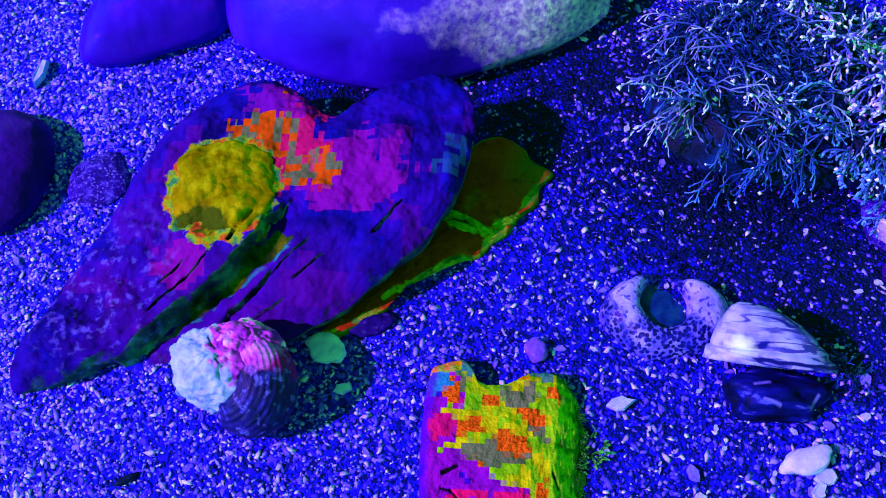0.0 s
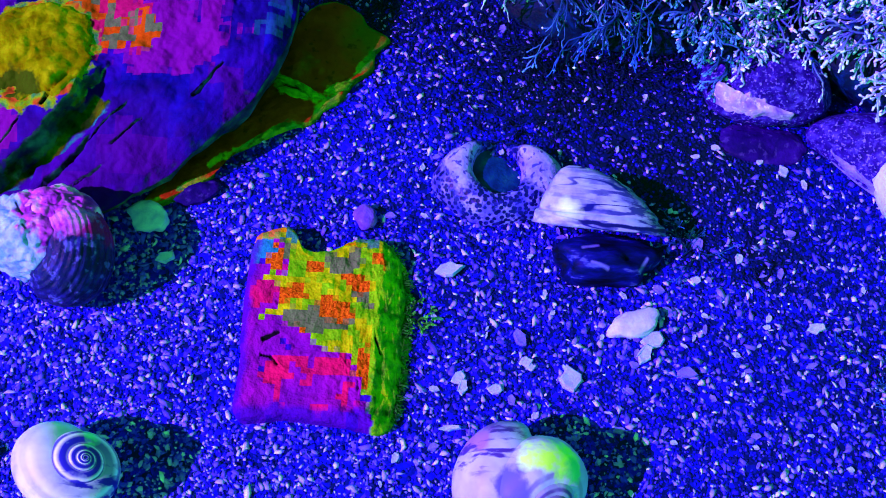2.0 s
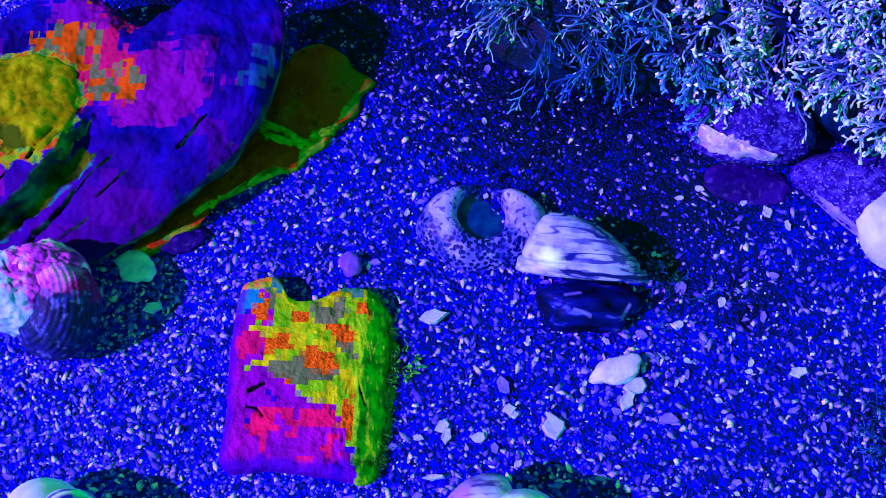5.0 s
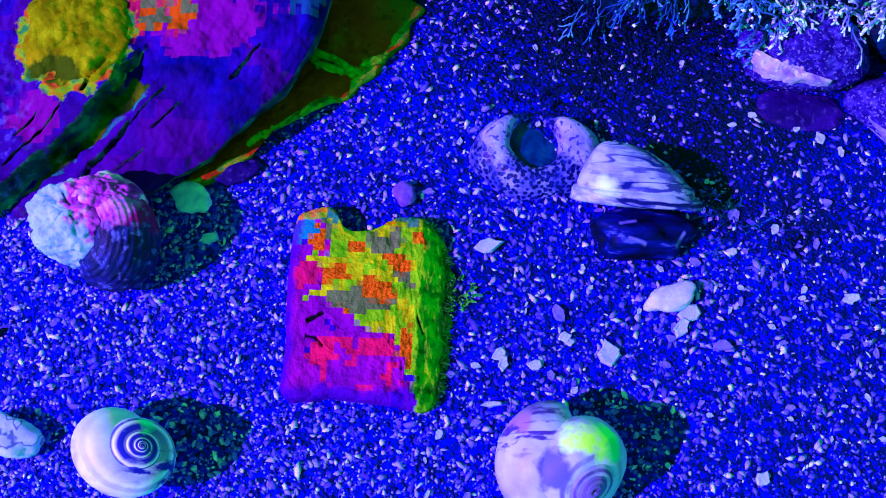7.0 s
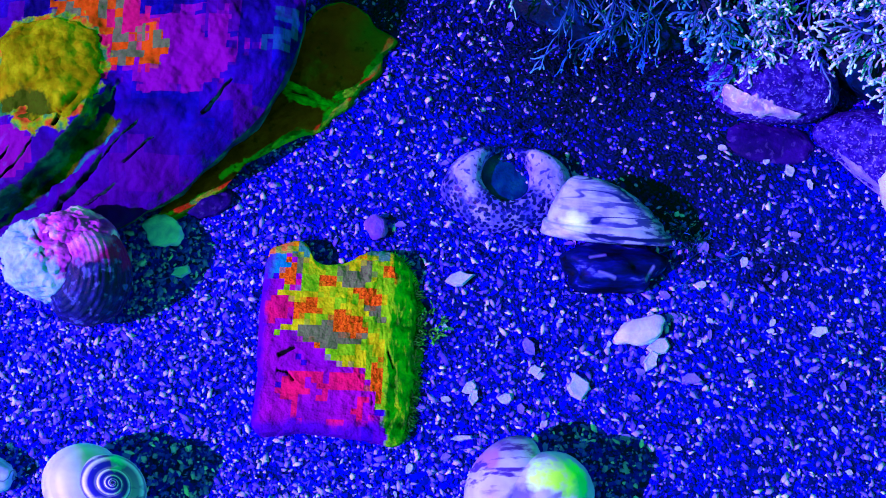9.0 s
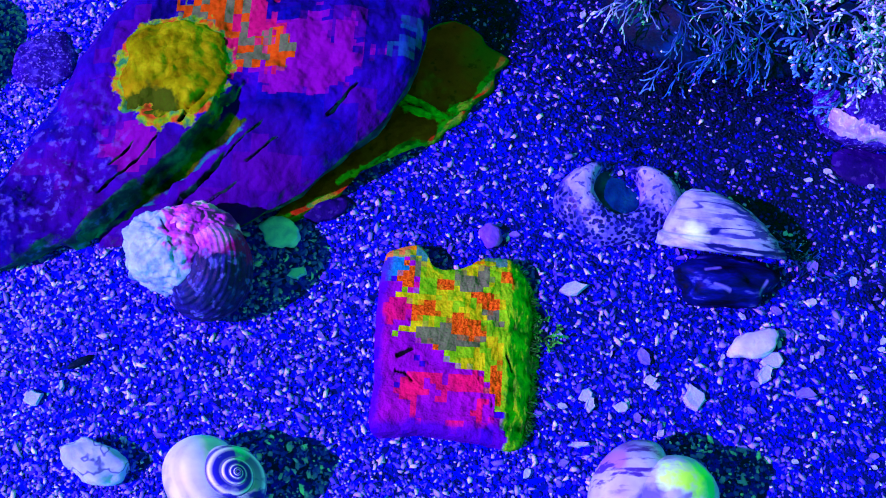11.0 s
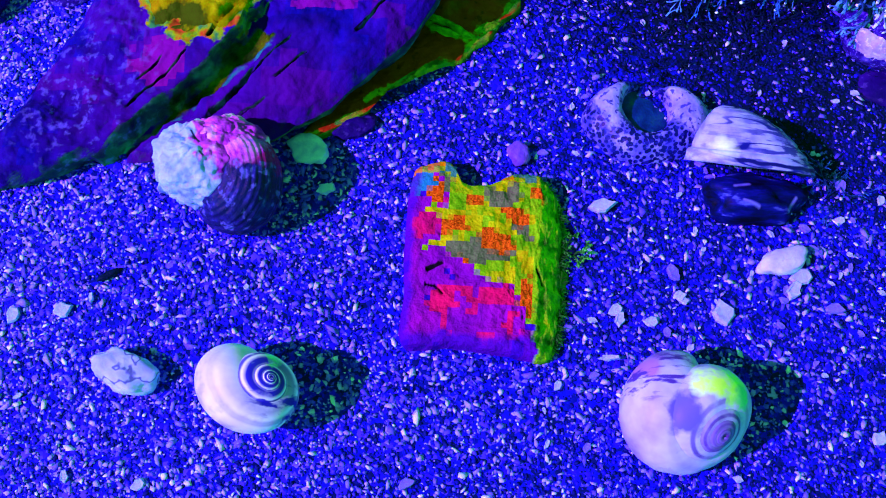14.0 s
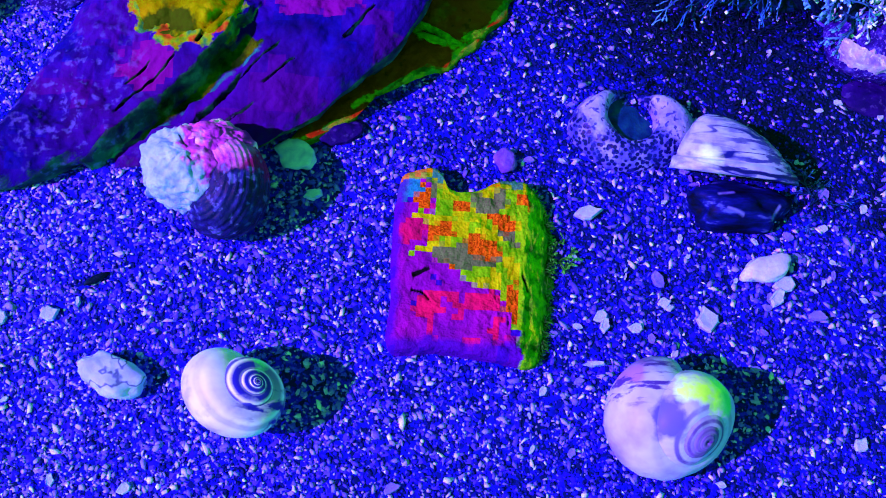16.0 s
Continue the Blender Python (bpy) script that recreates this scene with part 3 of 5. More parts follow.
BOULDER = make_boulder()
VIOLETSTONE = make_stone("wet boulder", (0.008, 0.001, 0.28), (0.022, 0.002, 0.40), (0.07, 0.004, 0.50), 60, 0, 0.32)
DUSKY = make_stone("dusky indigo pebble", (0.003, 0.001, 0.06), (0.009, 0.001, 0.12), (0.024, 0.003, 0.24), 260, 0.2)
INDIGO = make_stone("indigo stone", (0.007, 0.001, 0.10), (0.020, 0.001, 0.18), (0.050, 0.003, 0.28), 130)
MOTTLED = make_stone("mottled stone", (0.004, 0.001, 0.09), (0.014, 0.003, 0.24), (0.06, 0.04, 0.60), 620, 0.75)
def make_ledge():
    """Flat brown stone with green algae in patches; its green-lit rim is painted into the colour."""
    m = Nodes("ledge stone", 0.6, 0.02)
    c = m.ramp(m.noise(200, 5), [(0.3, (0.15, 0.016, 0.002)), (0.52, (0.24, 0.026, 0.003)), (0.74, (0.26, 0.045, 0.004))])
    up = m.node("ShaderNodeSeparateXYZ", {0: m.node("ShaderNodeNewGeometry").outputs["Normal"]}).outputs
    # green-lit rim painted onto the sloping edges
    edge = m.step(m.math("MULTIPLY_ADD", m.math("SUBTRACT", m.noise(240, 4), 0.5), 0.5, up[2]), 0.90, 0.80)
    green = m.ramp(m.noise(420, 4), [(0.35, (0.01, 0.05, 0.003)), (0.6, (0.03, 0.14, 0.006)), (0.74, (0.18, 0.30, 0.006))])
    c = m.mix(edge, c, green)
    c = m.mix(m.math("MULTIPLY", m.step(m.noise(130, 5), 0.60, 0.68), 0.3), c, green)
    jit = m.math("MULTIPLY", m.math("SUBTRACT", m.noise(330, 4), 0.5), 0.005)
    # coloured border of the rock's shadow painted along the margin
    for p, q in (((-32, 20.6), (-21, 27)), ((-21, 29.6), (-11.2, 36.8)), ((-11.2, 36.8), (-4.2, 40.0)), ((-4.2, 40.0), (9, 59))):
        c = m.mix(m.streak(m.co.outputs["Object"], p, q, 0.55, 0.25, jit), c, m.ramp(m.noise(300, 3), [(0.4, (0.03, 0.20, 0.02)), (0.6, (0.20, 0.30, 0.006))]))
    for p, q in LEDGE_RIDGES:
        c = m.mix(m.streak(m.co.outputs["Object"], p, q, 0.7, 0.3, jit), c, (0.10, 0.34, 0.006))
    c = m.mix(m.math("MULTIPLY", m.near(m.co.outputs["Object"], (6, 60, 1.5), 4.0, 2.0, jit, (0.8, 0.6, 0.1)), 0.7), c, (0.012, 0.07, 0.004))
    spots = m.step(m.noise(520, 4), 0.40, 0.33)
    c = m.mix(m.math("MULTIPLY", spots, 0.6), c, (0.03, 0.008, 0.001))
    return m.done(c, m.bump(m.noise(300, 6), 0.9, 1.1))


LEDGE_RIDGES = [((-10.5, 48.2), (-7.0, 47.0)), ((-7.0, 47.0), (-3.5, 45.2)), ((-9.5, 46.0), (-5.5, 44.8)), ((-1.0, 46.5), (2.0, 48.0))]
LEDGE = make_ledge()
CREST = make_stone("green algae crest", (0.02, 0.10, 0.004), (0.07, 0.26, 0.006), (0.16, 0.40, 0.008), 420)
DARKROCK = make_stone("dark weedy rock", (0.001, 0.004, 0.015), (0.001, 0.007, 0.04), (0.001, 0.024, 0.19), 420, 0)
WHITESTONE = make_stone("pale quartz", (0.22, 0.25, 0.74), (0.34, 0.40, 0.84), (0.46, 0.56, 0.92), 150)
CHIP = make_stone("pale shell chip", (0.17, 0.22, 0.90), (0.28, 0.36, 0.94), (0.40, 0.54, 0.96), 420, 0, 0.4)
GRIT = make_stone("white grit", (0.40, 0.50, 0.9), (0.55, 0.70, 0.95), (0.70, 0.85, 0.97), 300, 0, 0.4)
BLUECHIP = make_stone("blue chip", (0.06, 0.05, 0.80), (0.13, 0.11, 0.90), (0.22, 0.20, 0.95), 300, 0, 0.4)
def make_cracked():
    """Pale stone with thin dark cracks."""
    m = Nodes("cracked pale pebble", 0.45, 0.05)
    c = m.ramp(m.noise(180, 5), [(0.3, (0.16, 0.22, 0.76)), (0.52, (0.28, 0.36, 0.90)), (0.74, (0.42, 0.52, 0.95))])
    crack = m.step(m.math("ABSOLUTE", m.math("SUBTRACT", m.noise(150, 3), 0.5)), 0.022, 0.006)
    c = m.mix(m.math("MULTIPLY", crack, 0.8), c, (0.02, 0.03, 0.30))
    return m.done(c, m.bump(m.noise(420, 5), 0.5, 0.5))


PEBBLE = make_cracked()
VIOLET = make_stone("violet pebble", (0.06, 0.02, 0.45), (0.11, 0.05, 0.62), (0.22, 0.14, 0.78), 300)
SLAB_CRACKS = [((-9.8, -2.4), (-7.4, -1.0), 0.30), ((-9.9, -4.9), (-8.2, -5.3), 0.22), ((-8.2, -5.3), (-7.0, -6.6), 0.14), ((8.6, -1.0), (9.6, -3.6), 0.2)]
SLAB = make_slab()
OYSTER = make_stone("oyster shell", (0.10, 0.05, 0.50), (0.30, 0.24, 0.72), (0.46, 0.44, 0.88), 260, 0.3, 0.8)
# the green marks are a glint painted along the upper whorl
MOON = make_shell("moon snail shell", (0.36, 0.36, 0.93), (0.24, 0.21, 0.85), (0.05, 0.02, 0.34), 1.0, 0.3,
                  [((33.4, -27.6, 14), 2.3, (0.08, 0.07, 0.66)), ((33.0, -26.0, 14), 1.9, (0.08, 0.07, 0.66)), ((36.4, -21.9, 13.4), 2.3, (0.52, 0.92, 0.22)), ((38.6, -22.0, 13.0), 2.5, (0.45, 0.92, 0.10)), ((40.8, -22.6, 12), 2.2, (0.30, 0.85, 0.08)), ((42.4, -23.6, 12), 1.3, (0.06, 0.55, 0.22)),
                   ((28.0, -19.0, 12), 2.4, (0.28, 0.12, 0.58))],
                  ((0.80, 0.06, 0.95), (0.69, 0.022, 0.9)), (3.4, 4.2), 0.48, (2.7, (0.085, 0.03, 0.40)), ((28.6, -19.0, 12), 6.4))
# both green marks are a painted glint at the upper right
WHITE = make_shell("white snail shell", (0.56, 0.58, 0.97), (0.42, 0.42, 0.94), (0.010, 0.006, 0.40), 1.0, 0.2,
                   [((-31.2, -22.9, 9), 1.3, (0.12, 0.75, 0.40)), ((-33.0, -23.6, 9), 1.1, (0.50, 0.92, 0.75))], ((0.82, 0.10, 1.0), (0.70, 0.06, 1.0), (0.60, 0.03, 0.9)), (3.7, 4.5), 0.48, None, ((-28.8, -29.8, 8), 3.4))
TURBAN = make_crusted()
CRUST = make_crust()
SPECKLED = make_speckled()
CAP = make_cap()
OPERCULUM = make_stone("dark teal operculum", (0.001, 0.008, 0.08), (0.002, 0.030, 0.18), (0.006, 0.08, 0.16), 330)
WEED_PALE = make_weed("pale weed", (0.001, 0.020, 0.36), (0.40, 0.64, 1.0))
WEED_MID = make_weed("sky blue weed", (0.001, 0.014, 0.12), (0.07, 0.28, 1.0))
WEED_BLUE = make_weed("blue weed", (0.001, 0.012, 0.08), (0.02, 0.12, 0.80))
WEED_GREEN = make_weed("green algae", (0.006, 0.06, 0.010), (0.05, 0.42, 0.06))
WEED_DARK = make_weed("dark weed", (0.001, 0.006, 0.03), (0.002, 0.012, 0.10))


# ---------------------------------------------------------------- mesh helpers
def mesh_object(name, verts, faces, mat, parent=None, label="", uvs=None, smooth=True):
    """One mesh object from vertices in millimetres."""
    me = bpy.data.meshes.new(name)
    me.from_pydata([tuple(c * MM for c in v) for v in verts], [], faces)
    if uvs is not None:
        layer = me.uv_layers.new(name="UVMap")
        idx = np.zeros(len(me.loops), dtype=np.int32)
        me.loops.foreach_get("vertex_index", idx)
        layer.data.foreach_set("uv", np.asarray(uvs, dtype=np.float32)[idx].ravel())
    if smooth:
        me.polygons.foreach_set("use_smooth", np.ones(len(me.polygons), dtype=bool))
    me.materials.append(mat)
    me.update()
    ob = new(name, me)
    if parent is not None:
        ob.parent = parent
    if label:
        tagged(ob, label)
    return ob


def place(ob, x, y, z, rx=0, ry=0, rz=0):
    ob.matrix_basis = pose(x * MM, y * MM, z * MM, rx, ry, rz)
    return ob


def grid_faces(rows, cols, wrap=True):
    out = []
    for a in range(rows - 1):
        for b in range(cols if wrap else cols - 1):
            c = (b + 1) % cols
            out.append((a * cols + b, a * cols + c, (a + 1) * cols + c, (a + 1) * cols + b))
    return out


def lump(x, y, z, size, seed=0.0, octaves=4):
    """Fractal noise, about -1 to 1, with features of that size in mm."""
    return noise.fractal((x / size + seed, y / size - seed * 0.7, z / size + 3.1 * seed), 0.9, 2.1, octaves)


def smooth_closed(points, count):
    """A closed Catmull-Rom curve through the points."""
    out, n = [], len(points)
    for k in range(count):
        s = k * n / count
        i, f = int(s), s - int(s)
        p = [points[(i + d) % n] for d in (-1, 0, 1, 2)]
        out.append(tuple(0.5 * (2 * p[1][a] + (p[2][a] - p[0][a]) * f + (2 * p[0][a] - 5 * p[1][a] + 4 * p[2][a] - p[3][a]) * f * f
                                + (3 * p[1][a] - p[0][a] - 3 * p[2][a] + p[3][a]) * f ** 3) for a in (0, 1)))
    return out


def stone_mesh(name, outline, height, mat, seg=120, rings=40, shoulder=2.5, undercut=1.5, rough=0.6, size=9.0, seed=1.0, centre=None, parent=None, label="", sunk=-4.0, flare=None):
    """A stone: a footprint outline (mm), a height for each place on its top, a rounded shoulder and steep sides."""
    rim = smooth_closed(outline, seg)
    cx, cy = centre or (sum(p[0] for p in outline) / len(outline), sum(p[1] for p in outline) / len(outline))
    verts = []
    for k in range(1, rings + 1):
        s = (k / rings) ** 0.8
        for x, y in rim:
            reach = math.hypot(x - cx, y - cy)
            px, py = cx + (x - cx) * s, cy + (y - cy) * s
            inside = (1 - s) * reach
            round_off = shoulder * max(0.0, 1 - inside / (2.2 * shoulder)) ** 2
            z = height(px, py, s) - round_off + rough * lump(px, py, 0, size, seed)
            verts.append((px, py, z))
    top = len(verts) - seg
    for k in range(1, 7):
        q = k / 6
        for i, (x, y) in enumerate(rim):
            z0 = verts[top + i][2]
            reach = max(1e-6, math.hypot(x - cx, y - cy))
            swell = shoulder * 0.35 * math.sin(min(1, q * 2.5) * math.pi) - (flare(x, y) if flare else undercut) * q
            w = rough * 1.2 * lump(x, y, q * 9, size * 0.6, seed + 5)
            verts.append((x + (x - cx) / reach * (swell + w * q * (1 - q) * 3), y + (y - cy) / reach * (swell + w * q * (1 - q) * 3), z0 + (sunk - z0) * q))
    faces = grid_faces(rings + 6, seg)
    verts.append((cx, cy, height(cx, cy, 0) + rough * lump(cx, cy, 0, size, seed)))
    faces += [(len(verts) - 1, i, (i + 1) % seg) for i in range(seg)]
    ob = mesh_object(name, verts, [tuple(reversed(f)) if len(f) == 4 else f for f in faces], mat, parent, label)
    return ob


def pebble_mesh(name, sx, sy, sz, mat, seed, rough=0.16, rings=14, seg=24, flat=0.0, parent=None, label="", folds=0.0):
    """A rounded, uneven pebble about its own centre, half sizes in mm; folds: depth of lobes on it."""
    verts = []
    for a in range(rings + 1):
        th = math.pi * a / rings
        for b in range(seg):
            ph = 2 * math.pi * b / seg
            d = Vector((math.sin(th) * math.cos(ph), math.sin(th) * math.sin(ph), math.cos(th)))
            f = 1 + rough * lump(d.x, d.y, d.z, 0.9, seed, 3)
            if folds:
                f += folds * (abs(lump(d.x, d.y, d.z, 0.42, seed + 3, 2)) ** 0.7 - 0.4) + folds * 0.4 * lump(d.x, d.y, d.z, 0.13, seed + 7, 2)
            z = d.z * f
            if flat:
                z = math.copysign(abs(z) ** (1 - flat), z)
            verts.append((d.x * f * sx, d.y * f * sy, z * sz))
    return mesh_object(name, verts, [tuple(reversed(f)) for f in grid_faces(rings + 1, seg)], mat, parent, label)


def spiral_shell(name, mat, radius, growth, whorls, offset, tube, high, spire, steps=48, around=32, ribs=0, rib_depth=0.0, seed=1.0, worn=0.0, spire_turns=0.0, lip_turns=0.32):
    """A coiled shell about its axis, apex up: the tube grows by `growth` each turn and rounds off at the lip. The early turns are a part, the spire."""
    verts, uvs = [], []
    total = int(steps * whorls)
    for a in range(total + 1):
        turn = a / steps
        ang = -2 * math.pi * turn
        r = radius * growth ** (turn - whorls)
        close = max(0.0, 1 - (whorls - turn) / lip_turns)
        lip = 1 - 0.40 * close ** 1.6
        for b in range(around):
            ph = 2 * math.pi * b / around + math.pi
            swell = lip * (1 + rib_depth * math.sin(ribs * ph) if ribs else 1)
            rad = r * (offset + tube * (swell * (1 + math.cos(ph)) - 1))
            z = spire * (radius - r) + r * high * (swell * math.sin(ph) - 0.4 * (1 - lip))
            x, y = rad * math.cos(ang), rad * math.sin(ang)
            w = worn * lump(x, y, z, 3.5, seed, 4) 
            verts.append((x * (1 + w / 14), y * (1 + w / 14), z + w * 0.5))
            uvs.append((turn, b / around))
    cut = int(steps * spire_turns)
    faces = grid_faces(total + 1, around)
    early, late = faces[: cut * around], faces[cut * around:]
    last = total * around
    c = sum((Vector(verts[last + b]) for b in range(around)), Vector()) / around
    verts.append(tuple(c))
    uvs.append((whorls, 0.5))
    late += [(last + b, last + (b + 1) % around, len(verts) - 1) for b in range(around)]
    first = cut * around
    ob = new(name)
    mesh_object("body_whorl", verts[first:], [tuple(i - first for i in f) for f in late], mat, ob, "", uvs[first:])
    if cut:
        n = (cut + 1) * around
        mesh_object("spire", verts[:n], early, mat, ob, "", uvs[:n])
    return ob


def settle(ob, x, y, z, lean_x=0, lean_y=0, spin=0, slim=1.0):
    """Spin a thing about its own axis, then lean it, slim it across and set it down (mm, degrees)."""
    ob.matrix_basis = pose(x * MM, y * MM, z * MM) @ Matrix.Diagonal((1.0, slim, 1.0, 1.0)) @ pose(0, 0, 0, lean_x, lean_y, 0) @ pose(0, 0, 0, 0, 0, spin)
    return ob


def tube_path(verts, faces, uvs, points, r0, r1, v0, v1, sides=4):
    """Adds a tapering tube along points to lists of vertices, faces and uvs."""
    start = len(verts)
    n = len(points)
    for k, p in enumerate(points):
        d = (points[min(k + 1, n - 1)] - points[max(k - 1, 0)]).normalized()
        u = d.orthogonal().normalized()
        w = d.cross(u)
        f = k / (n - 1)
        r = r0 + (r1 - r0) * f
        for s in range(sides):
            an = 2 * math.pi * s / sides
            q = p + u * (r * math.cos(an)) + w * (r * math.sin(an))
            verts.append((q.x, q.y, q.z))
            uvs.append((s / sides, v0 + (v1 - v0) * f))
    for k in range(n - 1):
        for s in range(sides):
            c = (s + 1) % sides
            faces.append((start + k * sides + s, start + k * sides + c, start + (k + 1) * sides + c, start + (k + 1) * sides + s))
    faces.append(tuple(start + (n - 1) * sides + s for s in range(sides)))
    faces.append(tuple(start + s for s in reversed(range(sides))))


# ---------------------------------------------------------------- ground
def ground_height(x, y):
    return 0.5 * lump(x, y, 0, 28, 2.0, 3) - 0.2


def build_ground():
    near_x = [-12000, -1500, -300] + [float(v) for v in range(-140, 161, 2)] + [320, 1500, 12000]
    near_y = [-12000, -1500, -250] + [float(v) for v in range(-80, 161, 2)] + [320, 1500, 12000]
    verts = []
    for y in near_y:
        for x in near_x:
            inside = -150 < x < 170 and -90 < y < 170
            verts.append((x, y, ground_height(x, y) if inside else -0.2))
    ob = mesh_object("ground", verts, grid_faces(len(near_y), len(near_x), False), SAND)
    tagged(ob, "coarse blue speckled sand with pale shell grit", "sand", kind="structure")


def scatter(name, mat, words, count, seed, small, spread, power, stretches, ragged, tall, lift, bare=0.0):
    """Loose pieces strewn over the sand, each a ragged little stone; bare thins them out below the weed."""
    rng = np.random.default_rng(seed)
    xs = rng.uniform(-112, 118, count)
    ys = rng.uniform(-62, 118, count)
    if bare:
        dark = np.exp(-(((xs - 56) / 40) ** 2 + ((ys - 52) / 30) ** 2) ** 2)
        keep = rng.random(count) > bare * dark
        # no grit where shade is painted in the gaps by rock and boulder
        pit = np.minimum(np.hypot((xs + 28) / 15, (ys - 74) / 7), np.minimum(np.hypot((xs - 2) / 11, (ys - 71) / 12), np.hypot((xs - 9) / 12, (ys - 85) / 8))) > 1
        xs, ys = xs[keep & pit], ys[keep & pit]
        count = len(xs)
    size = small + spread * rng.random(count) ** power
    base = np.array([(1, 0, 0), (0.3, 0.95, 0), (-0.8, 0.6, 0), (-0.8, -0.6, 0), (0.3, -0.95, 0), (0.1, 0.1, tall), (0, 0, -0.6)], dtype=float)
    tris = np.array([(0, 1, 5), (1, 2, 5), (2, 3, 5), (3, 4, 5), (4, 0, 5), (1, 0, 6), (2, 1, 6), (3, 2, 6), (4, 3, 6), (0, 4, 6)])
    ang = rng.uniform(0, 2 * np.pi, count)
    tilt = rng.normal(0, 0.35 if tall > 0.4 else 0.16, (count, 2))
    stretch = rng.uniform(*stretches, count)
    v = np.repeat(base[None], count, 0) * (1 + rng.normal(0, ragged, (count, 7, 1)))
    v[:, :, 0] *= stretch[:, None]
    x, y = v[:, :, 0].copy(), v[:, :, 1].copy()
    v[:, :, 2] += x * tilt[:, :1] + y * tilt[:, 1:]
    v[:, :, 0] = x * np.cos(ang)[:, None] - y * np.sin(ang)[:, None]
    v[:, :, 1] = x * np.sin(ang)[:, None] + y * np.cos(ang)[:, None]
    v *= size[:, None, None]
    zs = np.array([ground_height(p, q) for p, q in zip(xs, ys)])
    v += np.stack([xs, ys, zs + size * 0.12 + lift], 1)[:, None, :]
    me = bpy.data.meshes.new(name)
    faces = (tris[None] + 7 * np.arange(count)[:, None, None]).reshape(-1, 3)
    me.from_pydata((v.reshape(-1, 3) * MM).tolist(), [], faces.tolist())
    me.polygons.foreach_set("use_smooth", np.ones(len(me.polygons), dtype=bool))
    me.materials.append(mat)
    tagged(new(name, me), words, "sand", kind="stuff")


def build_grains():
    scatter("sand_grains", GRAIN, "loose coarse sand grains and shell grit", 150000, 7, 0.18, 0.30, 2.6, (0.7, 1.8), 0.18, 0.36, 0.0)
    scatter("shell_grit", SHELLGRIT, "broken white shell grit strewn over the sand", 25000, 17, 0.19, 0.36, 2.2, (0.8, 2.4), 0.34, 0.28, 0.16, 0.85)


# ---------------------------------------------------------------- stones
def along(x, y, a, b):
    """Signed distance from the line a-b (positive to its left) and the share of the way along it."""
    dx, dy = b[0] - a[0], b[1] - a[1]
    ln = math.hypot(dx, dy)
    t = ((x - a[0]) * dx + (y - a[1]) * dy) / ln ** 2
    return ((y - a[1]) * dx - (x - a[0]) * dy) / ln, t


def rock_height(x, y, s):
    h = max(2.5, 2 + 0.15 * (x + 84) + 0.15 * (y - 30) - 2.0 * math.exp(-((y - 22) / 9) ** 2)) + 2.0 * (1 - s * s)
    # the cleft: a step down from the upper-left half, with a groove at its foot
    wob = 1.6 * lump(x, y, 0, 8, 4.0, 3)
    d, t = along(x, y, (-37.3, 41.2), (-74.4, 2.5))
    d = -d + wob
    run = min(1, max(0, (1.08 - t) * 6)) * min(1, max(0, (t + 0.02) * 5))
    if d > 0:
        h += run * 4.0 * min(1, d / 0.8) * math.exp(-d / 22)
    else:
        wide = max(0.8, 4.4 - 3.8 * t)
        h -= run * 2.6 * max(0.0, 1 - (abs(d + 0.5 * wide) / (0.62 * wide)) ** 4)
    h += 0.45 * lump(x, y, 0, 3.2, 17.0, 3) - 0.9 * max(0.0, lump(x, y, 0, 11, 23.0, 4) - 0.25)
    for a, b, width, depth in CRACKS:
        e, t = along(x, y, a, b)
        e += 0.6 * lump(x, y, 0, 5, 9.0, 3)
        if -0.05 < t < 1.05:
            h -= depth * math.exp(-(e / width) ** 2) * min(1, max(0, 8 * min(t + 0.05, 1.05 - t)))
    return h


ROCK_OUTLINE = [(-84, 8), (-82, 6), (-74, 8), (-67, 12), (-52, 15), (-41, 17), (-33, 21), (-28, 24), (-22, 29), (-15, 36), (-11, 42), (-8, 49), (-7, 57),
                (-7.5, 63), (-13, 69), (-18, 68), (-23, 67), (-28, 64), (-32, 61), (-35, 61), (-38, 64), (-41, 66), (-46, 68), (-52, 67), (-57, 65), (-62, 60),
                (-66, 54), (-69, 47), (-72, 40), (-75, 34), (-78, 27), (-81, 19), (-84, 13)]


def rock_surface(x, y):
    """The height of the rock's face at a place well inside its outline."""
    dx, dy = x + 42, y - 42
    turn = math.atan2(dy, dx)
    rim = smooth_closed(ROCK_OUTLINE, 200)
    reach = min(rim, key=lambda p: abs((math.atan2(p[1] - 42, p[0] + 42) - turn + math.pi) % (2 * math.pi) - math.pi))
    share = math.hypot(dx, dy) / math.hypot(reach[0] + 42, reach[1] - 42)
    return rock_height(x, y, share) + 1.2 * lump(x, y, 0, 9, 1.0)


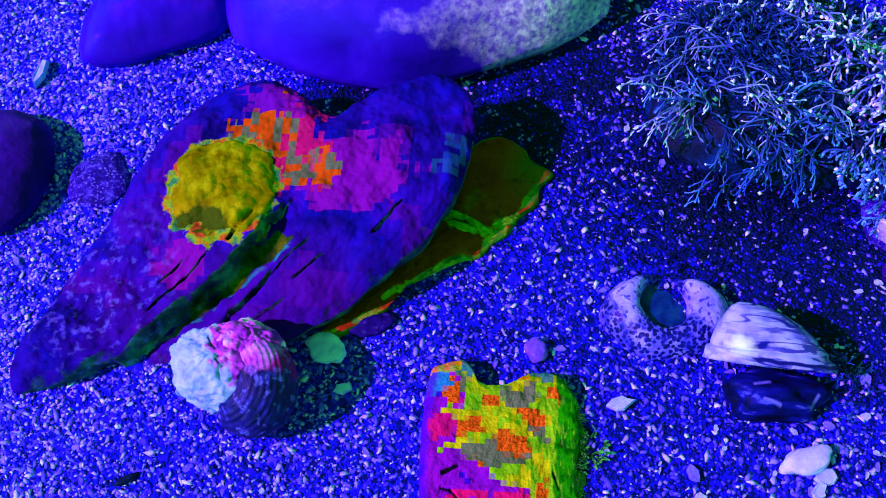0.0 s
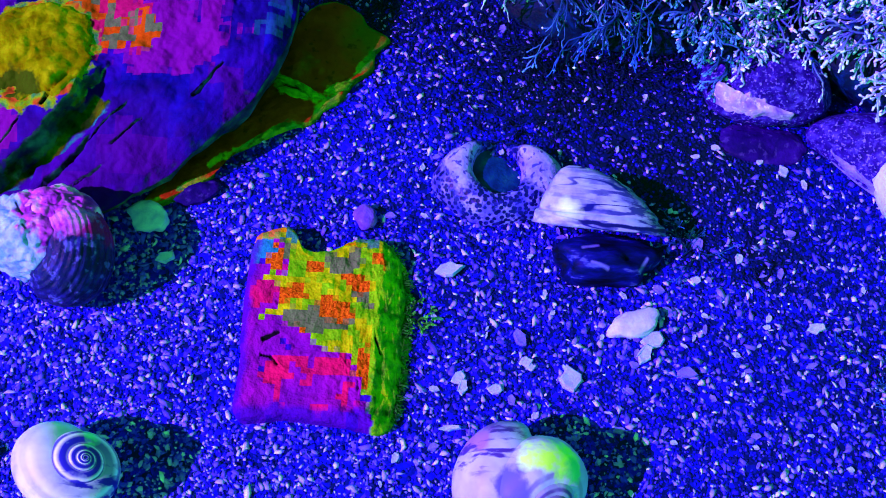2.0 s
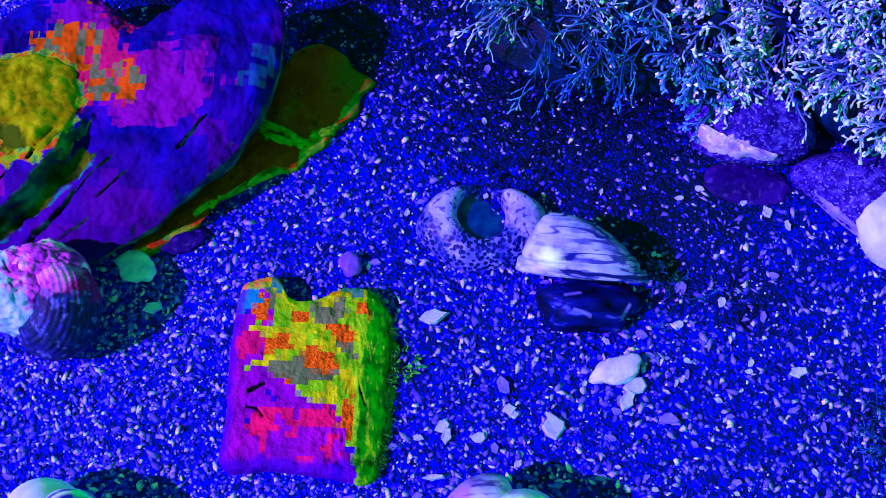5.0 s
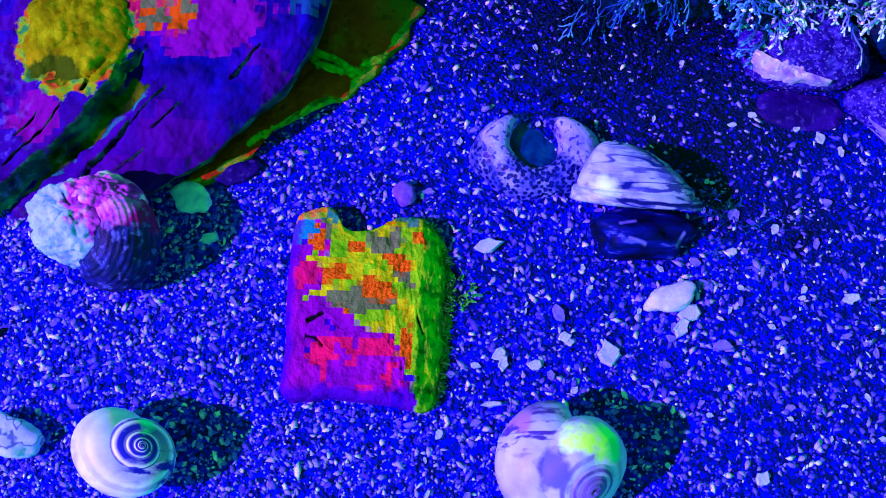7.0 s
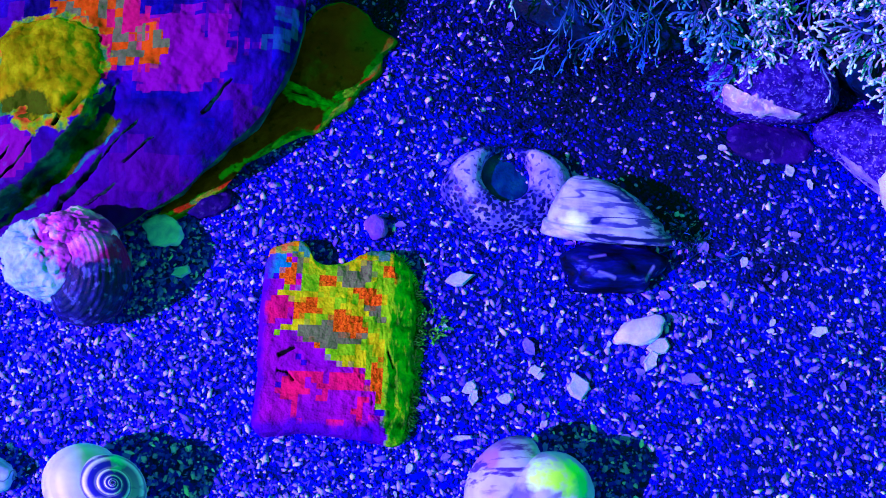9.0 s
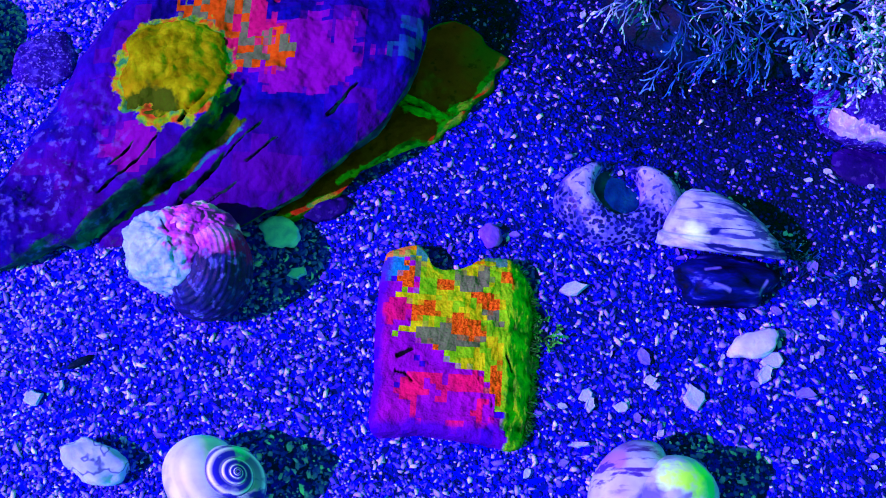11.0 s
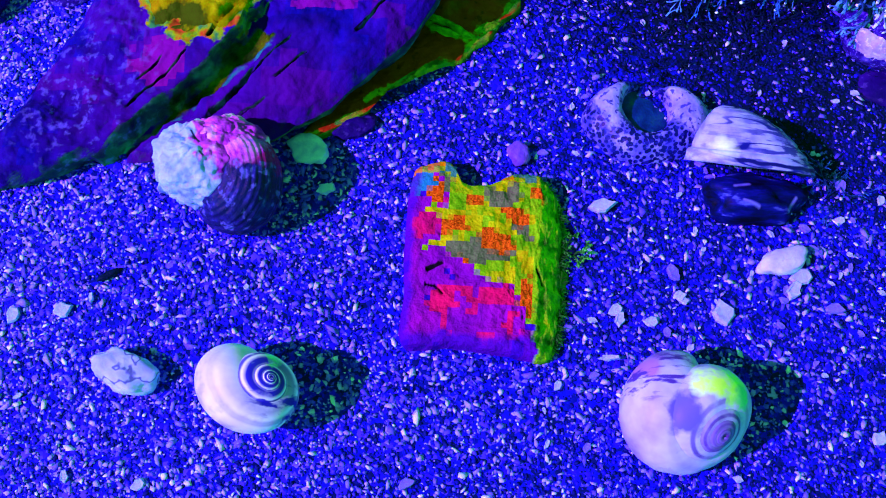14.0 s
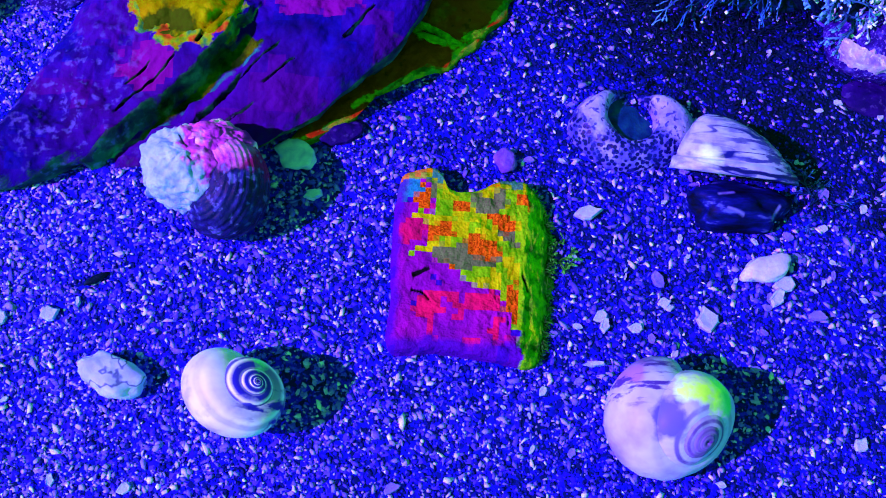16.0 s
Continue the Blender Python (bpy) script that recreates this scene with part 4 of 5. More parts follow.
def build_lichen(rock):
    """A raised ragged crust that follows the rock's face and thins out to its edge."""
    rings, seg, verts = 26, 96, []
    for k in range(1, rings + 1):
        f = k / rings
        for i in range(seg):
            a = 2 * math.pi * i / seg
            edge = 9.4 * (1 + 0.16 * lump(math.cos(a), math.sin(a), 0, 0.5, 61.0, 4)) / (abs(math.cos(a)) ** 3 + abs(math.sin(a)) ** 3) ** (1 / 3)
            x, y = -51.0 + 0.98 * edge * f * math.cos(a), 43.8 + 1.04 * edge * f * math.sin(a)
            swell = 1.1 * (1 - f ** 6) * (0.75 + 0.5 * lump(x, y, 0, 3.0, 63.0, 4)) - 0.9 * math.exp(-((x + 54.5) / 3.6) ** 2 - ((y - 36.8) / 2.2) ** 2)
            verts.append((x, y, rock_surface(x, y) + 0.25 + swell - (0.9 if k == rings else 0.0)))
    faces = [tuple(reversed(f)) for f in grid_faces(rings, seg)]
    verts.append((-51.0, 43.8, rock_surface(-51.0, 43.8) + 1.1))
    faces += [(len(verts) - 1, i, (i + 1) % seg) for i in range(seg)]
    mesh_object("lichen_patch", verts, faces, LICHEN, rock, "raised ochre lichen crust with a hollow shaded olive")


def build_stones():
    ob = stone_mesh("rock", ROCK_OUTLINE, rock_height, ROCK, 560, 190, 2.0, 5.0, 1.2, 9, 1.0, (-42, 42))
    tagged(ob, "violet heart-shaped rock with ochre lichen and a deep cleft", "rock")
    build_lichen(ob)

    out = [(-58, 87), (-51, 80), (-38, 75.5), (-22, 74.4), (-10, 78.6), (0, 83.6), (9, 88.6), (16, 94.6), (18.4, 100), (17, 118), (-10, 140), (-45, 134), (-62, 110)]
    ob = stone_mesh("boulder", out, lambda x, y, s: 8 + 15 * (1 - s ** 3.6), BOULDER, 240, 60, 3.0, 3.0, 0.5, 14, 2.0)
    tagged(ob, "smooth wet blue-violet boulder resting on sand", "boulder")

    out = [(-86, 77), (-80, 76), (-70, 80), (-60, 86), (-58, 93), (-66, 104), (-80, 100), (-87, 88)]
    ob = stone_mesh("stone", out, lambda x, y, s: 5 + 5 * (1 - s ** 2), VIOLETSTONE, 120, 30, 2.0, 1.0, 0.5, 9, 3.0)
    tagged(ob, "smooth violet stone lying on sand beside the boulder", "stone")
    out = [(-90, 60), (-87, 55), (-86.5, 48), (-89, 40), (-96, 36), (-106, 42), (-106, 56), (-98, 62)]
    ob = stone_mesh("stone", out, lambda x, y, s: 5 + 3 * (1 - s ** 2), INDIGO, 120, 30, 1.6, 1.0, 0.5, 8, 4.0)
    tagged(ob, "dark indigo stone half sunk in sand", "stone")
    ob = pebble_mesh("stone", 6.5, 5.5, 2.2, MOTTLED, 5.0, 0.25)
    place(ob, -77.5, 50, -0.4, 0, 0, 30)
    tagged(ob, "small dull indigo stone sunk in sand", "stone")

    out = [(-32, 20.6), (-27.4, 22.0), (-22.6, 25.4), (-20.4, 27.0), (-19.8, 28.6), (-21.0, 29.6), (-19.0, 31.6), (-15.0, 34.4), (-11.2, 36.8), (-7.6, 39.0), (-4.2, 40.0), (-2.0, 42.8), (1.2, 45.4), (3.0, 49.0),
           (6.2, 52.0), (6.6, 56.0), (9.0, 59.0), (5.0, 61.6), (2.6, 64.6), (-2.5, 66.4), (-8, 62), (-14, 46), (-24, 34)]

    def ledge_height(x, y, s):
        return 1.5 + 0.4 * (1 - s) + 0.3 * lump(x, y, 0, 4, 14.0, 4)

    ob = stone_mesh("ledge", out, ledge_height, LEDGE, 220, 60, 0.7, 0.4, 0.35, 5, 15.0)
    tagged(ob, "flat olive-brown ledge stone half under the heart-shaped rock", "stone")
    for k, (a, b) in enumerate(LEDGE_RIDGES):
        crest = pebble_mesh("algae_crest", 0.5 * math.dist(a, b) + 0.8, 0.75, 1.0, CREST, 90.0 + k, 0.4, 16, 30, 0, ob, "green algae crest")
        place(crest, (a[0] + b[0]) / 2, (a[1] + b[1]) / 2, 1.9, 0, 0, math.degrees(math.atan2(b[1] - a[1], b[0] - a[0])))

    # stones under and beside the weed
    out = [(68.2, 51), (72, 47.5), (79, 46.5), (87, 47.5), (91, 51), (90, 58), (84, 63), (74, 62), (68.2, 57)]
    oyster = new("oyster_stone")
    stone_mesh("stone_body", out, lambda x, y, s: 6 + 5 * (1 - s ** 2), MOTTLED, 130, 34, 2.0, 1.6, 0.7, 5, 6.0, parent=oyster)
    tagged(oyster, "mottled violet stone with a pale oyster shell on its edge", "stone")
    stone_mesh("oyster_valve", [(68.6, 50.4), (69.2, 49.2), (70.6, 48.1), (72.4, 47.3), (74.2, 46.9), (76.2, 46.5), (78.4, 46.7), (80.5, 46.5), (83.4, 46.7), (80.6, 47.0), (78.6, 47.3), (77.8, 48.5), (76.6, 49.2), (75.6, 48.5), (74.6, 49.6), (73.4, 48.8), (72.2, 49.3), (71.0, 48.9), (69.8, 50.2)],
                       lambda x, y, s: 6.6 + 0.75 * (y - 47.2) + 0.4 * (1 - s), OYSTER, 100, 16, 0.25, 0.1, 0.35, 1.3, 7.0, None, oyster, "pale pink chalky oyster shell", 2.0)
    ob = pebble_mesh("flat_pebble", 9.0, 4.6, 2.4, DUSKY, 8.0, 0.22, 24, 40)
    place(ob, 79, 43, -0.9, 0, 0, -4)
    tagged(ob, "flat dark indigo pebble below the oyster stone", "pebble")
    out = [(87, 45), (92, 49), (99, 50), (106, 49), (108, 40), (104, 33), (99, 34), (94, 38)]
    ob = stone_mesh("stone", out, lambda x, y, s: 5 + 4 * (1 - s ** 2), MOTTLED, 120, 30, 2.0, 1.5, 0.5, 6, 9.0)
    tagged(ob, "speckled blue stone with a pale chipped edge", "stone")
    stone_mesh("chipped_edge", [(87.6, 44.6), (90.0, 41.6), (93.6, 37.8), (97.0, 35.0), (99.4, 33.4), (100.6, 34.2), (98.4, 36.2), (96.6, 36.6), (95.4, 38.4), (92.6, 40.4), (91.0, 42.4), (89.2, 43.6)],
               lambda x, y, s: 3.4 + 0.3 * (1 - s), BLUECHIP, 80, 12, 0.3, 0.1, 0.4, 1.4, 10.0, None, ob, "pale blue chipped edge", 1.0)
    ob = pebble_mesh("stone", 9.5, 9.0, 7.5, WHITESTONE, 11.0, 0.14, 20, 30)
    place(ob, 107, 35, 4.0, 0, 0, 20)
    tagged(ob, "pale lilac quartz stone beside a speckled stone", "stone")
    out = [(30, 70), (38, 64), (50, 62), (62, 62), (72, 66), (78, 74), (76, 90), (66, 104), (48, 108), (34, 98), (27, 84)]
    ob = stone_mesh("weedy_rock", out, lambda x, y, s: 3 + 9 * (1 - s ** 2), DARKROCK, 130, 30, 2.5, 0.0, 1.2, 8, 12.0)
    tagged(ob, "low dark rock overgrown with branching seaweed", "rock")
    out = [(89, 57), (95, 52.5), (103, 48), (114, 46), (124, 52), (126, 80), (116, 100), (98, 98), (88, 82), (86, 68)]
    ob = stone_mesh("weedy_rock", out, lambda x, y, s: 10 + 8 * (1 - s ** 2), DARKROCK, 130, 30, 2.5, 3.0, 1.2, 8, 13.0)
    tagged(ob, "dark rock overgrown with pale branching seaweed", "rock")


def slab_height(x, y, s):
    h = 4.0 + 0.05 * x + 0.35 * lump(x, y, 0, 6, 21.0, 4)
    # the broken side is pitted and steps down in splinters
    worn = min(1.0, max(0.0, (x + 2) / 8))
    h += worn * 0.5 * lump(x * 1.4, y * 0.7, 0, 1.8, 27.0, 4)
    brink = 8.9 + 0.9 * lump(0, y, 0, 4, 29.0, 3)
    if x > brink:
        h -= 0.75 * (x - brink) + 0.9 * max(0.0, lump(x * 2.2, y * 0.7, 0, 2.2, 35.0, 4)) * min(1.0, x - brink)
    for a, b, width in SLAB_CRACKS:
        e, t = along(x, y, a, b)
        if -0.1 < t < 1.1:
            h -= 0.8 * math.exp(-(e / width) ** 2)
    return h


def build_slab():
    out = [(-12.6, -15.0), (-4, -14.6), (5, -15.4), (10.6, -15.9), (12.8, -13), (13.2, -8), (13.6, 2), (12.8, 10), (11.0, 14.6), (8.6, 16.6), (5, 17.0), (3, 16.2), (0.5, 14.7), (-2.5, 14.1), (-5, 14.8),
           (-6.4, 17.2), (-8, 18.2), (-11, 17.4), (-13.2, 15.4), (-13.6, 4), (-13.0, -6)]
    ob = stone_mesh("slab", out, slab_height, SLAB, 360, 110, 0.7, 0.6, 0.38, 3, 20.0, (0, 0.5), flare=lambda x, y: -0.8 - 3.2 * min(1, max(0, (x - 7) / 3)) * min(1, max(0.2, (15 - abs(y)) / 3)))
    place(ob, 2.3, -0.2, 0)
    tagged(ob, "flat rectangular stone slab stained purple, ochre and orange", "stone slab")
    # short algae hairs along the foot of the broken side
    rng = random.Random(71)
    verts, faces, uvs = [], [], []
    brim = [(10.4, -15.4), (12.6, -12.6), (13.2, -8.0), (13.6, 2.0), (12.8, 10.0), (11.0, 14.4), (8.6, 16.4), (4.0, 16.6)]
    for _ in range(620):
        k = rng.randrange(len(brim) - 1)
        f = rng.random()
        p = Vector((brim[k][0] + f * (brim[k + 1][0] - brim[k][0]) - rng.uniform(0, 0.9), brim[k][1] + f * (brim[k + 1][1] - brim[k][1]), rng.uniform(0.2, 1.3)))
        a = math.atan2(p.y * 0.35, 14) + rng.gauss(0, 0.8)
        pts, ln = [p], rng.uniform(0.25, 0.75)
        for _ in range(3):
            a += rng.gauss(0, 0.4)
            p = p + Vector((math.cos(a), math.sin(a), rng.uniform(-0.25, 0.2))) * ln
            p.z = max(p.z, 0.25)
            pts.append(p)
        tube_path(verts, faces, uvs, pts, 0.13, 0.07, 0.0, rng.uniform(0.2, 0.9), 3)
    mesh_object("algae_fringe", verts, faces, WEED_GREEN, ob, "short green algae fringe", uvs)


# ---------------------------------------------------------------- shells
def mouth_shell(name, mat):
    """A round shell lying mouth up: swollen outside, thick lip, deep oval mouth."""
    seg, verts = 120, []
    profile = [(1.0, -3.0), (1.06, -0.5), (1.05, 2.0), (0.98, 4.4), (0.88, 6.0), (0.76, 6.9), (0.64, 7.2), (0.54, 6.9), (0.47, 6.2), (0.44, 5.0), (0.42, 3.4), (0.38, 1.4), (0.2, 0.6), (0.0, 0.5)]
    for k, (f, z) in enumerate(profile):
        inner = max(0.0, (0.9 - f) / 0.5) if k > 4 else 0.0
        inner = min(1.0, inner)
        for i in range(seg):
            a = 2 * math.pi * i / seg
            rx, ry = 11.6 * (1 - inner) + 10.6 * inner, 8.2 * (1 - inner) + 11.8 * inner
            wob = 1 + 0.05 * lump(math.cos(a), math.sin(a), 0, 0.8, 31.0, 3)
            x, y = f * rx * math.cos(a) * wob, f * ry * math.sin(a) * wob
            back = 0.8 * math.sin(a) + 0.9 * max(0, math.cos(a)) ** 2
            dip = 4.6 * max(0.0, math.sin(a + 0.12)) ** 5 * min(1.0, max(0.0, (f - 0.30) / 0.2)) * (z > 2)
            verts.append((x - 0.2 * inner, y + 1.6 * inner, z - dip + back * min(1, f * 1.2) * (z > 2) + 0.25 * lump(x, y, z, 3, 33.0, 3)))
    ob = new(name)
    mesh_object("shell_body", verts, grid_faces(len(profile), seg), mat, ob)
    return ob


def cap_shell(name, mat):
    """A low top shell on its side: a lopsided dome with growth ridges and a doubled lip."""
    seg, rings, verts = 90, 44, []
    for k in range(rings + 1):
        s = k / rings
        for i in range(seg):
            a = 2 * math.pi * i / seg
            c, d = math.cos(a), math.sin(a)
            rx = 11.8 * (1.06 if c > 0 else 0.92)
            ry = 6.4
            prof = s ** 0.78
            rise = 10.2 * (1 - s ** 1.7) ** 0.9
            lean = -4.6 * (1 - s) ** 1.3
            ridge = 0.16 * math.sin(s * 38 + 2.0 * c + 1.3 * d) * s
            lip = 0.5 * math.exp(-((s - 0.93) / 0.03) ** 2) - 0.5 * math.exp(-((s - 0.87) / 0.02) ** 2)
            f = prof * (1 + 0.02 * lump(c, d, s * 3, 0.9, 41.0, 3)) + lip * 0.04
            verts.append((lean + f * rx * math.copysign(abs(c) ** 0.8, c), f * ry * math.copysign(abs(d) ** 0.8, d) + 1.0 * (1 - s), rise + ridge + lip * 0.4 - 0.8 * (c > 0.4) * s * (c - 0.4)))
    faces = grid_faces(rings + 1, seg)
    # the hollow underside
    start = len(verts)
    for k in range(1, 9):
        s = 1 - k / 9
        for i in range(seg):
            x, y, z = verts[rings * seg + i]
            verts.append((x * s, y * s, z + 5.0 * (1 - s ** 2)))
    base = rings * seg
    for k in range(8):
        for i in range(seg):
            j = (i + 1) % seg
            lo = base if k == 0 else start + (k - 1) * seg
            hi = start + k * seg
            faces.append((lo + i, lo + j, hi + j, hi + i))
    ob = new(name)
    mesh_object("cap", verts, faces, mat, ob)
    return ob


def build_shells():
    ob = spiral_shell("moon_snail_shell", MOON, 14.4, 1.62, 4.8, 0.45, 0.55, 0.62, 0.84, seed=2.0, worn=0.3, spire_turns=3.5, lip_turns=0.45)
    settle(ob, 34.9, -22.7, 5.6, 40, 36, 32, 0.90)
    tagged(ob, "glossy lilac moon snail shell lying on sand", "seashell")
    ob = spiral_shell("snail_shell", WHITE, 11.4, 1.85, 4.8, 0.45, 0.55, 0.58, 0.86, seed=4.0, worn=0.06, spire_turns=3.4, lip_turns=0.3)
    settle(ob, -34.6, -27.0, 4.4, -3, 26, 350, 0.89)
    tagged(ob, "white spiral snail shell with blue bands on sand", "seashell")
    shell = spiral_shell("crusted_shell", TURBAN, 12.4, 1.9, 4.2, 0.44, 0.56, 0.66, 0.66, around=140, ribs=34, rib_depth=0.009, seed=6.0, worn=0.4)
    settle(shell, -40.6, 10.6, 5.0, 14, -36, 250)
    tagged(shell, "worn turban shell with white and pink crust on sand", "seashell")
    inv = shell.matrix_basis.inverted()
    for centre, half, seed, words in (((-46.6, 10.8, 8.0), (8.2, 7.2, 7.4), 51.0, "lumpy pale blue lime crust"), ((-42.6, 13.6, 8.4), (7.0, 5.8, 6.4), 53.0, "flaky pink lime crust")):
        crust = pebble_mesh("crust", *half, CRUST, seed, 0.12, 80, 130, 0, shell, words, 0.13)
        crust.matrix_basis = inv @ pose(*(c * MM for c in centre))
    ob = mouth_shell("upturned_shell", SPECKLED)
    place(ob, 30.5, 31.4, -3.1, -4, 3, 6)
    tagged(ob, "speckled round shell lying mouth up, half buried", "seashell")
    lid = pebble_mesh("operculum", 5.2, 6.4, 1.0, OPERCULUM, 61.0, 0.1, 10, 24, 0, ob, "dark teal lid set in the mouth")
    place(lid, -0.2, 2.2, 3.0, -10, 10, 0)
    ob = cap_shell("top_shell", CAP)
    place(ob, 47.1, 21.2, 5.6, -62, 4, 0)
    tagged(ob, "streaked lilac top shell lying on its side", "seashell")
    whorl = pebble_mesh("base_whorl", 9.4, 4.6, 5.0, BASE_WHORL, 63.0, 0.24, 24, 40, 0, ob, "dark blue streaked whorl shaded under the pale cap")
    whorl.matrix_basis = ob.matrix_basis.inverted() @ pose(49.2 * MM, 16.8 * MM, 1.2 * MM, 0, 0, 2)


# ---------------------------------------------------------------- chips and pebbles
def chip_mesh(name, mat, seed, flat=0.28):
    """A broken flat chip about 1 mm in half length."""
    rng = random.Random(seed)
    n = rng.choice((9, 10, 11))
    ring = [(math.cos(2 * math.pi * i / n + rng.uniform(-0.3, 0.3)) * rng.uniform(0.72, 1.08), math.sin(2 * math.pi * i / n + rng.uniform(-0.2, 0.2)) * rng.uniform(0.42, 0.82)) for i in range(n)]
    verts = [(x, y, -flat * 0.7) for x, y in ring] + [(x * 1.04, y * 1.04, flat * 0.3) for x, y in ring] + [(x * 0.86, y * 0.86, flat * rng.uniform(0.8, 1.1)) for x, y in ring]
    faces = [tuple(reversed(range(n)))]
    for k in (0, n):
        faces += [(k + i, k + (i + 1) % n, k + n + (i + 1) % n, k + n + i) for i in range(n)]
    faces.append(tuple(2 * n + i for i in range(n)))
    return mesh_object(name, verts, faces, mat, smooth=False)


def build_chips():
    kinds = [chip_mesh("shell_chip", mat, seed, flat) for mat, seed, flat in ((CHIP, 3, 0.25), (CHIP, 9, 0.35), (CHIP, 14, 0.3), (BLUECHIP, 21, 0.3), (BLUECHIP, 25, 0.35))]
    words = ["pale broken shell chip on sand"] * 3 + ["bluish stone chip on sand"] * 2
    for ob, text in zip(kinds, words):
        tagged(ob, text, "shell chip", "chips on the sand")
    used = set()

    def put(kind, x, y, half, turn, tilt=4.0, narrow=1.0):
        m = pose(x * MM, y * MM, (ground_height(x, y) + 0.22 * half + 0.15) * MM, tilt, -tilt * 0.6, turn)
        ob = kinds[kind]
        if kind in used:
            ob = copy_thing(ob, m)
        used.add(kind)
        ob.matrix_basis = m @ Matrix.Diagonal((half, half * narrow, half, 1))

    # x, y, half length, turn
    for k, (x, y, half, turn) in enumerate([
            (58.0, 3.2, 2.4, 20), (56.6, 0.6, 2.2, 60), (44.1, -4.7, 2.6, 110), (31.4, -7.4, 1.5, 10), (24.3, -14.6, 2.1, 5), (-66.9, -14.4, 1.8, 30),
            (-74.7, -16.0, 1.7, 80), (-26.1, 11.9, 1.9, 15), (22.6, 13.4, 2.9, 18), (-50.2, -42.0, 1.4, 40), (-61.7, -41.6, 1.2, 100), (70.0, -24.6, 1.6, 60), (65.8, 15.1, 1.1, 0),
            (86.7, 7.7, 1.8, 10), (82.6, 37.9, 1.3, 120), (73.6, 19.7, 1.2, 75), (-94.0, 73.0, 3.6, 78), (36.5, -2.2, 1.3, 20), (25.2, -5.9, 1.6, 40), (26.0, -7.4, 1.6, 80), (56.8, 8.6, 1.0, 20)]):
        put(k % 3, x, y, half, turn, 4, 0.45 if k in (4, 16) else 0.6 if k == 8 else 1.0)
    for k, (x, y, half, turn) in enumerate([(63.8, -2.3, 2.0, 0), (35.4, 1.9, 1.7, 120), (-8.1, -38.5, 1.7, 30), (66.0, 22.0, 1.3, 60), (11.8, 23.0, 1.2, 0)]):
        put(3 + k % 2, x, y, half, turn, 4, 0.8)
    rng = random.Random(77)
    for k in range(170):
        x, y = (rng.gauss(48, 26), rng.gauss(6, 20)) if k % 5 < 3 else (rng.uniform(-95, 100), rng.uniform(-48, 72))
        if (-86 < x < -4 and y > 4 and y - 4 > (x + 84) * 0.1 and y < 70) or (-15 < x < 17 and -18 < y < 20):
            continue
        put(rng.choice((0, 1, 2, 3, 4)), x, y, rng.uniform(0.55, 1.15), rng.uniform(0, 180), rng.uniform(-12, 12), rng.uniform(0.5, 1))

    ob = pebble_mesh("shell_fragment", 3.7, 2.6, 0.9, CHIP, 31.0, 0.34, 14, 30, 0.3)
    place(ob, -30.0, 18.9, 1.2, 8, -6, -25)
    tagged(ob, "white shell fragment lying against the rock", "shell fragment")
    ob = pebble_mesh("shell_fragment", 4.4, 2.4, 1.4, WHITESTONE, 71.0, 0.34, 16, 26, 0.3)
    place(ob, 54.6, 5.6, 1.1, 6, -6, 24)
    tagged(ob, "thick white shell fragment with a chipped hollow", "shell fragment")
    ob = pebble_mesh("pebble", 5.1, 3.4, 2.8, PEBBLE, 74.0, 0.3, 24, 40, 0.25)
    place(ob, -54.8, -24.4, 1.6, 0, 4, -12)
    tagged(ob, "pale blue cracked pebble lying on sand", "pebble")
    ob = pebble_mesh("pebble", 2.0, 2.4, 1.4, VIOLET, 76.0, 0.25, 14, 20, 0.2)
    place(ob, 7.4, 22.2, 0.9, 0, 0, 20)
    tagged(ob, "small violet angular pebble on sand", "pebble")
    ob = pebble_mesh("pebble", 4.4, 2.6, 1.6, DUSKY, 78.0, 0.24, 24, 40)
    place(ob, -22.6, 25.0, 0.1, 0, 0, 20)
    tagged(ob, "small indigo pebble sunk beside the rock", "pebble")
    ob = pebble_mesh("pebble", 2.2, 0.7, 0.6, DARKROCK, 79.0, 0.25)
    place(ob, -60.4, -7.5, 0.5, 0, 0, 35)
    tagged(ob, "thin dark splinter lying on sand", "pebble")


# ---------------------------------------------------------------- weed
TIPS = []


